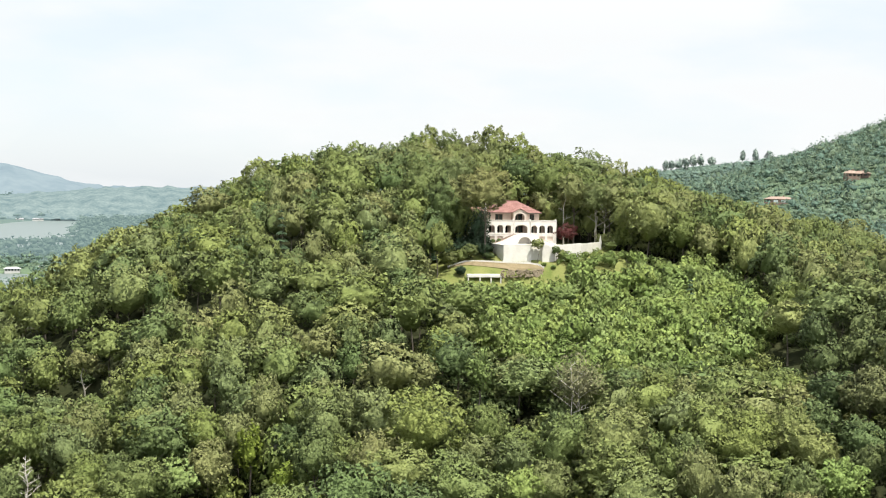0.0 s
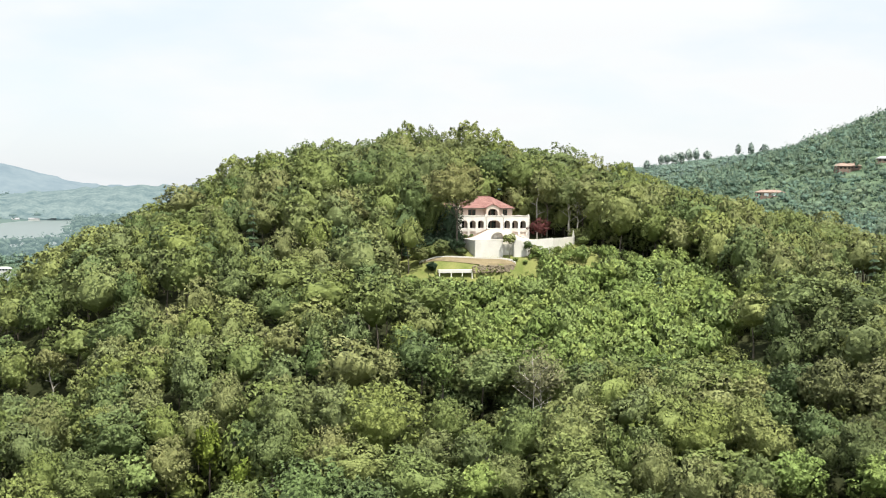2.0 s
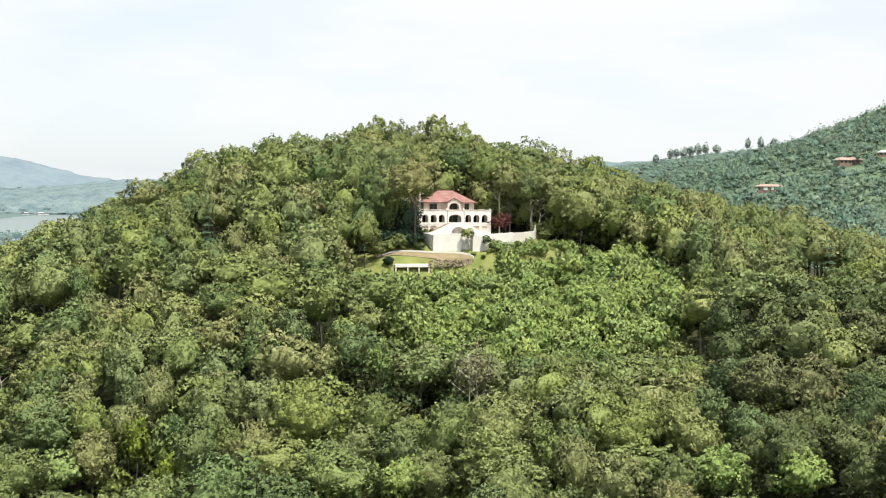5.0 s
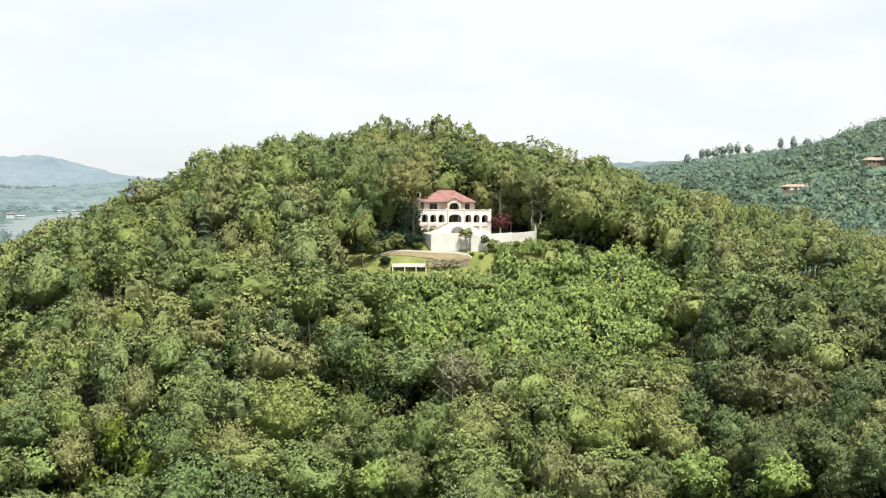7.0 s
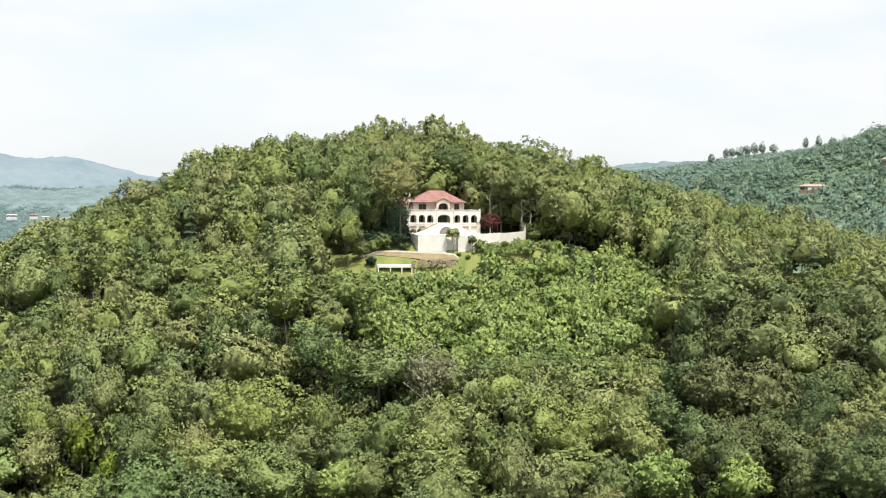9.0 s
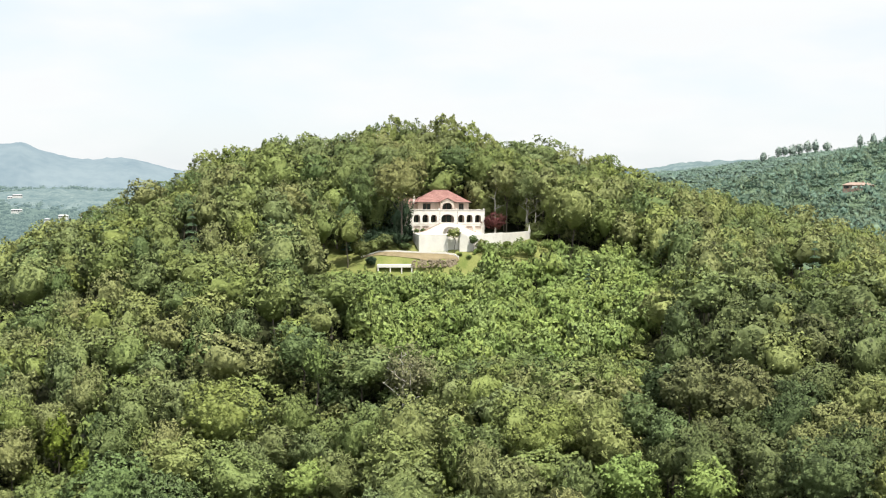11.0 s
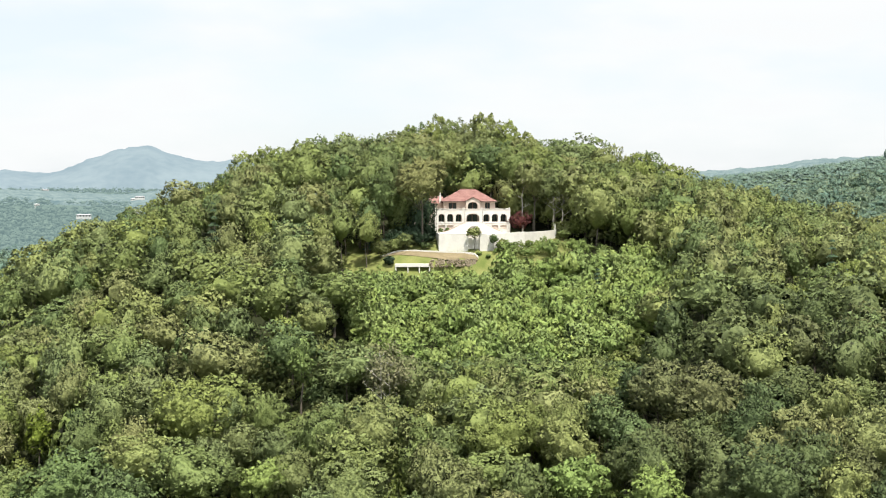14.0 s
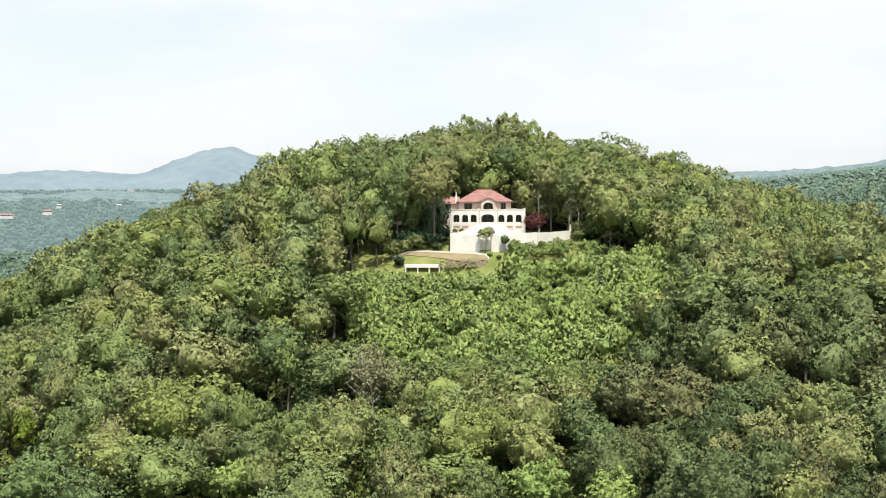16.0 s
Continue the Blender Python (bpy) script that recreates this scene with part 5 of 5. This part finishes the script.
garden("plum_tree", 25.9, -1.0, 6.8, 2.9, M_RED, "purple-leaved plum tree beside the villa", 0.25, 1100, 0.2)
garden("court_tree", 10.7, -18.6, 7.0, 2.3, M_LEAF, "small round-topped tree before the court alcove", 0.6, 1100, 0.18)
garden("court_tree", 16.4, -18.6, 4.9, 1.25, M_LEAF, "small dark tree against the court wall", 0.5, 500, 0.17)
for u, v, h, r in ((17.4, -18.4, 1.2, 0.8), (21.0, -17.4, 1.3, 1.0), (14.6, -21.5, 1.0, 0.7), (30.5, -14.0, 1.6, 1.1), (18.9, -17.2, 3.4, 1.5), (22.4, -16.0, 2.0, 1.1), (26.6, -14.4, 2.2, 1.0), (37.8, -6.4, 3.6, 2.0), (39.5, -3.5, 3.4, 1.9), (12.0, -20.3, 0.8, 0.6)):
    garden("garden_shrub", u, v, h, r, M_LEAF if r > 1.2 else M_FRESH, "rounded green shrub along the white court wall", 0.12, 520, 0.2, group="shrubs by the court")
for u, v, h, r in ((-2.4, -4.6, 6.0, 2.2), (-5.6, -5.0, 6.4, 2.6), (-9.0, -5.5, 6.0, 2.6), (-2.2, -10.5, 3.2, 1.7), (-4.5, -13.5, 4.6, 2.2), (-6.5, -10.0, 5.0, 2.4), (-9.5, -13.5, 4.4, 2.2), (-12.5, -11.0, 5.0, 2.5), (-15.5, -13.5, 3.6, 2.0), (-1.6, -5.0, 4.0, 1.8), (-2.4, -4.2, 14.0, 2.8), (-5.2, -8.0, 12.0, 3.0), (-13.6, -22.6, 2.8, 1.1)):
    garden("evergreen_shrub", u, v, h, r, M_PINE, "dark evergreen shrub under the garden oaks", 0.1, 620, 0.24, group="evergreens in the garden")
for u, v, h, r in ((-8.5, -15.8, 4.6, 2.4), (-12.0, -16.6, 3.8, 2.2), (-3.2, -15.6, 2.2, 1.3), (-16.0, -18.5, 5.5, 2.6)):
    garden("garden_shrub", u, v, h, r, M_LEAF, "loose light green bush at the lawn's edge", 0.12, 700, 0.24, group="bushes on the lawn")
for k in range(11):
    x, y = 50.0 + 3.7 * k, 384.5 - 1.75 * k
    crown_tree("woodland_shrub", x, y, 5.0 + 1.3 * (k * 7 % 3), 2.6, M_LEAF, M_BARK, "leafy undergrowth bush at the wood's edge", "shrub", 0.08, 520, 0.3, 8, 2, 0.12, "undergrowth by the wood")
for u, v in ((1.6, -2.2), (3.6, -2.2)):
    garden("potted_shrub", u, v, 1.9, 0.75, M_LEAF, "small shrub in front of the arcade", 0.2, 260, 0.15, 0.9)


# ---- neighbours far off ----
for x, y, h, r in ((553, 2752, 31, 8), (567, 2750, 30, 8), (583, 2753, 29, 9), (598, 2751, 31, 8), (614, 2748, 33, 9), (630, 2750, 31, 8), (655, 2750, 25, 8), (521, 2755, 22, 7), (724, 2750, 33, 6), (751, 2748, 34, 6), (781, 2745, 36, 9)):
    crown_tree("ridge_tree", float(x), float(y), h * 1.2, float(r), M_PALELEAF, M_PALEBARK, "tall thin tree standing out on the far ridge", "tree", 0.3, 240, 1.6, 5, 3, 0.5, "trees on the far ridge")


def far_house(name, x, y, w, d, h, turn, wall, roof_m, label, rise=2.2, sink=0.0, windows=3, z=None, bright=False, stack=True):
    root = new(name)
    zz_ = float(ground_z(x, y)) if z is None else z
    root.matrix_world = pose(x, y, zz_ - sink, 0, 0, turn)
    tagged(root, label, "house")
    part("wall", boxed(-w / 2, w / 2, -d / 2, d / 2, -3.0, h), wall, root)
    bm = bmesh.new()
    e = 0.8
    c = [bm.verts.new(p) for p in ((-w / 2 - e, -d / 2 - e, h), (w / 2 + e, -d / 2 - e, h), (w / 2 + e, d / 2 + e, h), (-w / 2 - e, d / 2 + e, h))]
    t = [bm.verts.new((-w / 2 + d / 2, 0, h + rise)), bm.verts.new((w / 2 - d / 2, 0, h + rise))]
    for f in ((c[0], c[1], t[1], t[0]), (c[1], c[2], t[1]), (c[2], c[3], t[0], t[1]), (c[3], c[0], t[0]), (c[3], c[2], c[1], c[0])):
        bm.faces.new(f)
    part("roof", bm, roof_m, root)
    for k in range(windows):
        xx = -w / 2 + w * (k + 0.5) / windows
        part("window", boxed(xx - w / windows * 0.28, xx + w / windows * 0.28, -d / 2 - 0.06, -d / 2 - 0.01, h * 0.35, h * 0.8), M_BRIGHTGLASS if bright and k in (1, 2) else M_GLASS, root)
    if stack:
        part("chimney", boxed(w * 0.12, w * 0.12 + 1.2, -0.6, 0.6, h, h + rise + 1.2), wall, root)
    return root


far_house("lodge", 334.4, 1160.0, 27.0, 12.0, 4.6, -14, M_BROWNWALL, M_BROWNROOF, "long brown lodge with a low pinkish hipped roof", 2.4, 0, 4, 92.3, True)
far_house("hill_house", 416.0, 1201.0, 15.0, 9.0, 4.0, 22, M_BROWNWALL, M_BROWNROOF, "tan-roofed house among trees on the hill", 3.0, 1.6, 3, 120.5)
far_house("hill_house", 428.0, 1207.0, 16.0, 8.0, 3.4, -35, M_BROWNWALL, M_BROWNROOF, "tan-roofed house wing turned to the slope", 2.6, 1.6, 3, 121.5)
far_house("hill_house", 465.0, 1215.0, 20.0, 9.0, 4.0, -10, M_BROWNWALL, M_GREYROOF, "brown house below the wooded summit", 2.4, 0, 4, 127.0)
for x, y, z, w, d_, h_, rf, lb in ((-354, 1093, 21.5, 15, 9, 6.5, M_WHITEWALL, "white two-storey boathouse on the lake shore"), (-334, 1112, 22.5, 8, 7, 5.5, M_GREYROOF, "white lake house among shore trees"),
                                  (-386, 1120, 22.5, 8, 7, 5.5, M_GREYROOF, "white lake house among shore trees"), (-806, 2580, 22, 18, 10, 6, M_GREYROOF, "white house on the far lake shore"),
                                  (-778, 2610, 22, 26, 10, 5, M_GREYROOF, "long white house on the far lake shore"), (-756, 2660, 22, 22, 10, 5, M_WHITEWALL, "white house on the far lake shore"),
                                  (-790, 2200, 22, 18, 10, 7, M_GREYROOF, "white house on the far lake shore"), (-770, 2255, 22, 20, 10, 5, M_GREYROOF, "white house on the far lake shore"),
                                  (-949, 1597, 47, 26, 10, 7, M_TILE, "long white house with a red roof in the valley"), (-954, 1713, 49, 16, 10, 9, M_TILE, "white house with a red roof in the valley"),
                                  (-1096, 1978, 52, 10, 8, 9, M_GREYROOF, "white house among valley trees"), (-1056, 2117, 48, 10, 8, 10, M_WHITEWALL, "tall white house among valley trees"),
                                  (-1560, 3095, 66, 22, 10, 9, M_GREYROOF, "pale house far across the valley"), (-807, 1799, 40, 26, 10, 8, M_GREYROOF, "long pale house among valley trees"),
                                  (-1057, 2566, 56, 24, 10, 9, M_GREYROOF, "pale house far across the valley"), (-1110, 2660, 50, 22, 10, 9, M_WHITEWALL, "pale house far across the valley"),
                                  (-862, 2113, 37, 22, 10, 9, M_WHITEWALL, "long white house across the valley"), (-681, 1865, 36, 18, 10, 9, M_WHITEWALL, "white house near the lake"),
                                  (-655, 1885, 36, 14, 9, 10, M_TILE, "white house with a red roof near the lake"), (-665, 1763, 34, 9, 8, 9, M_GREYROOF, "small white house near the lake")):
    far_house("valley_house", x, y, w * 0.85, d_ * 0.6, h_ * 0.42, 18, M_WHITEWALL, rf, lb, 1.4, 0, 5, z, stack=False)
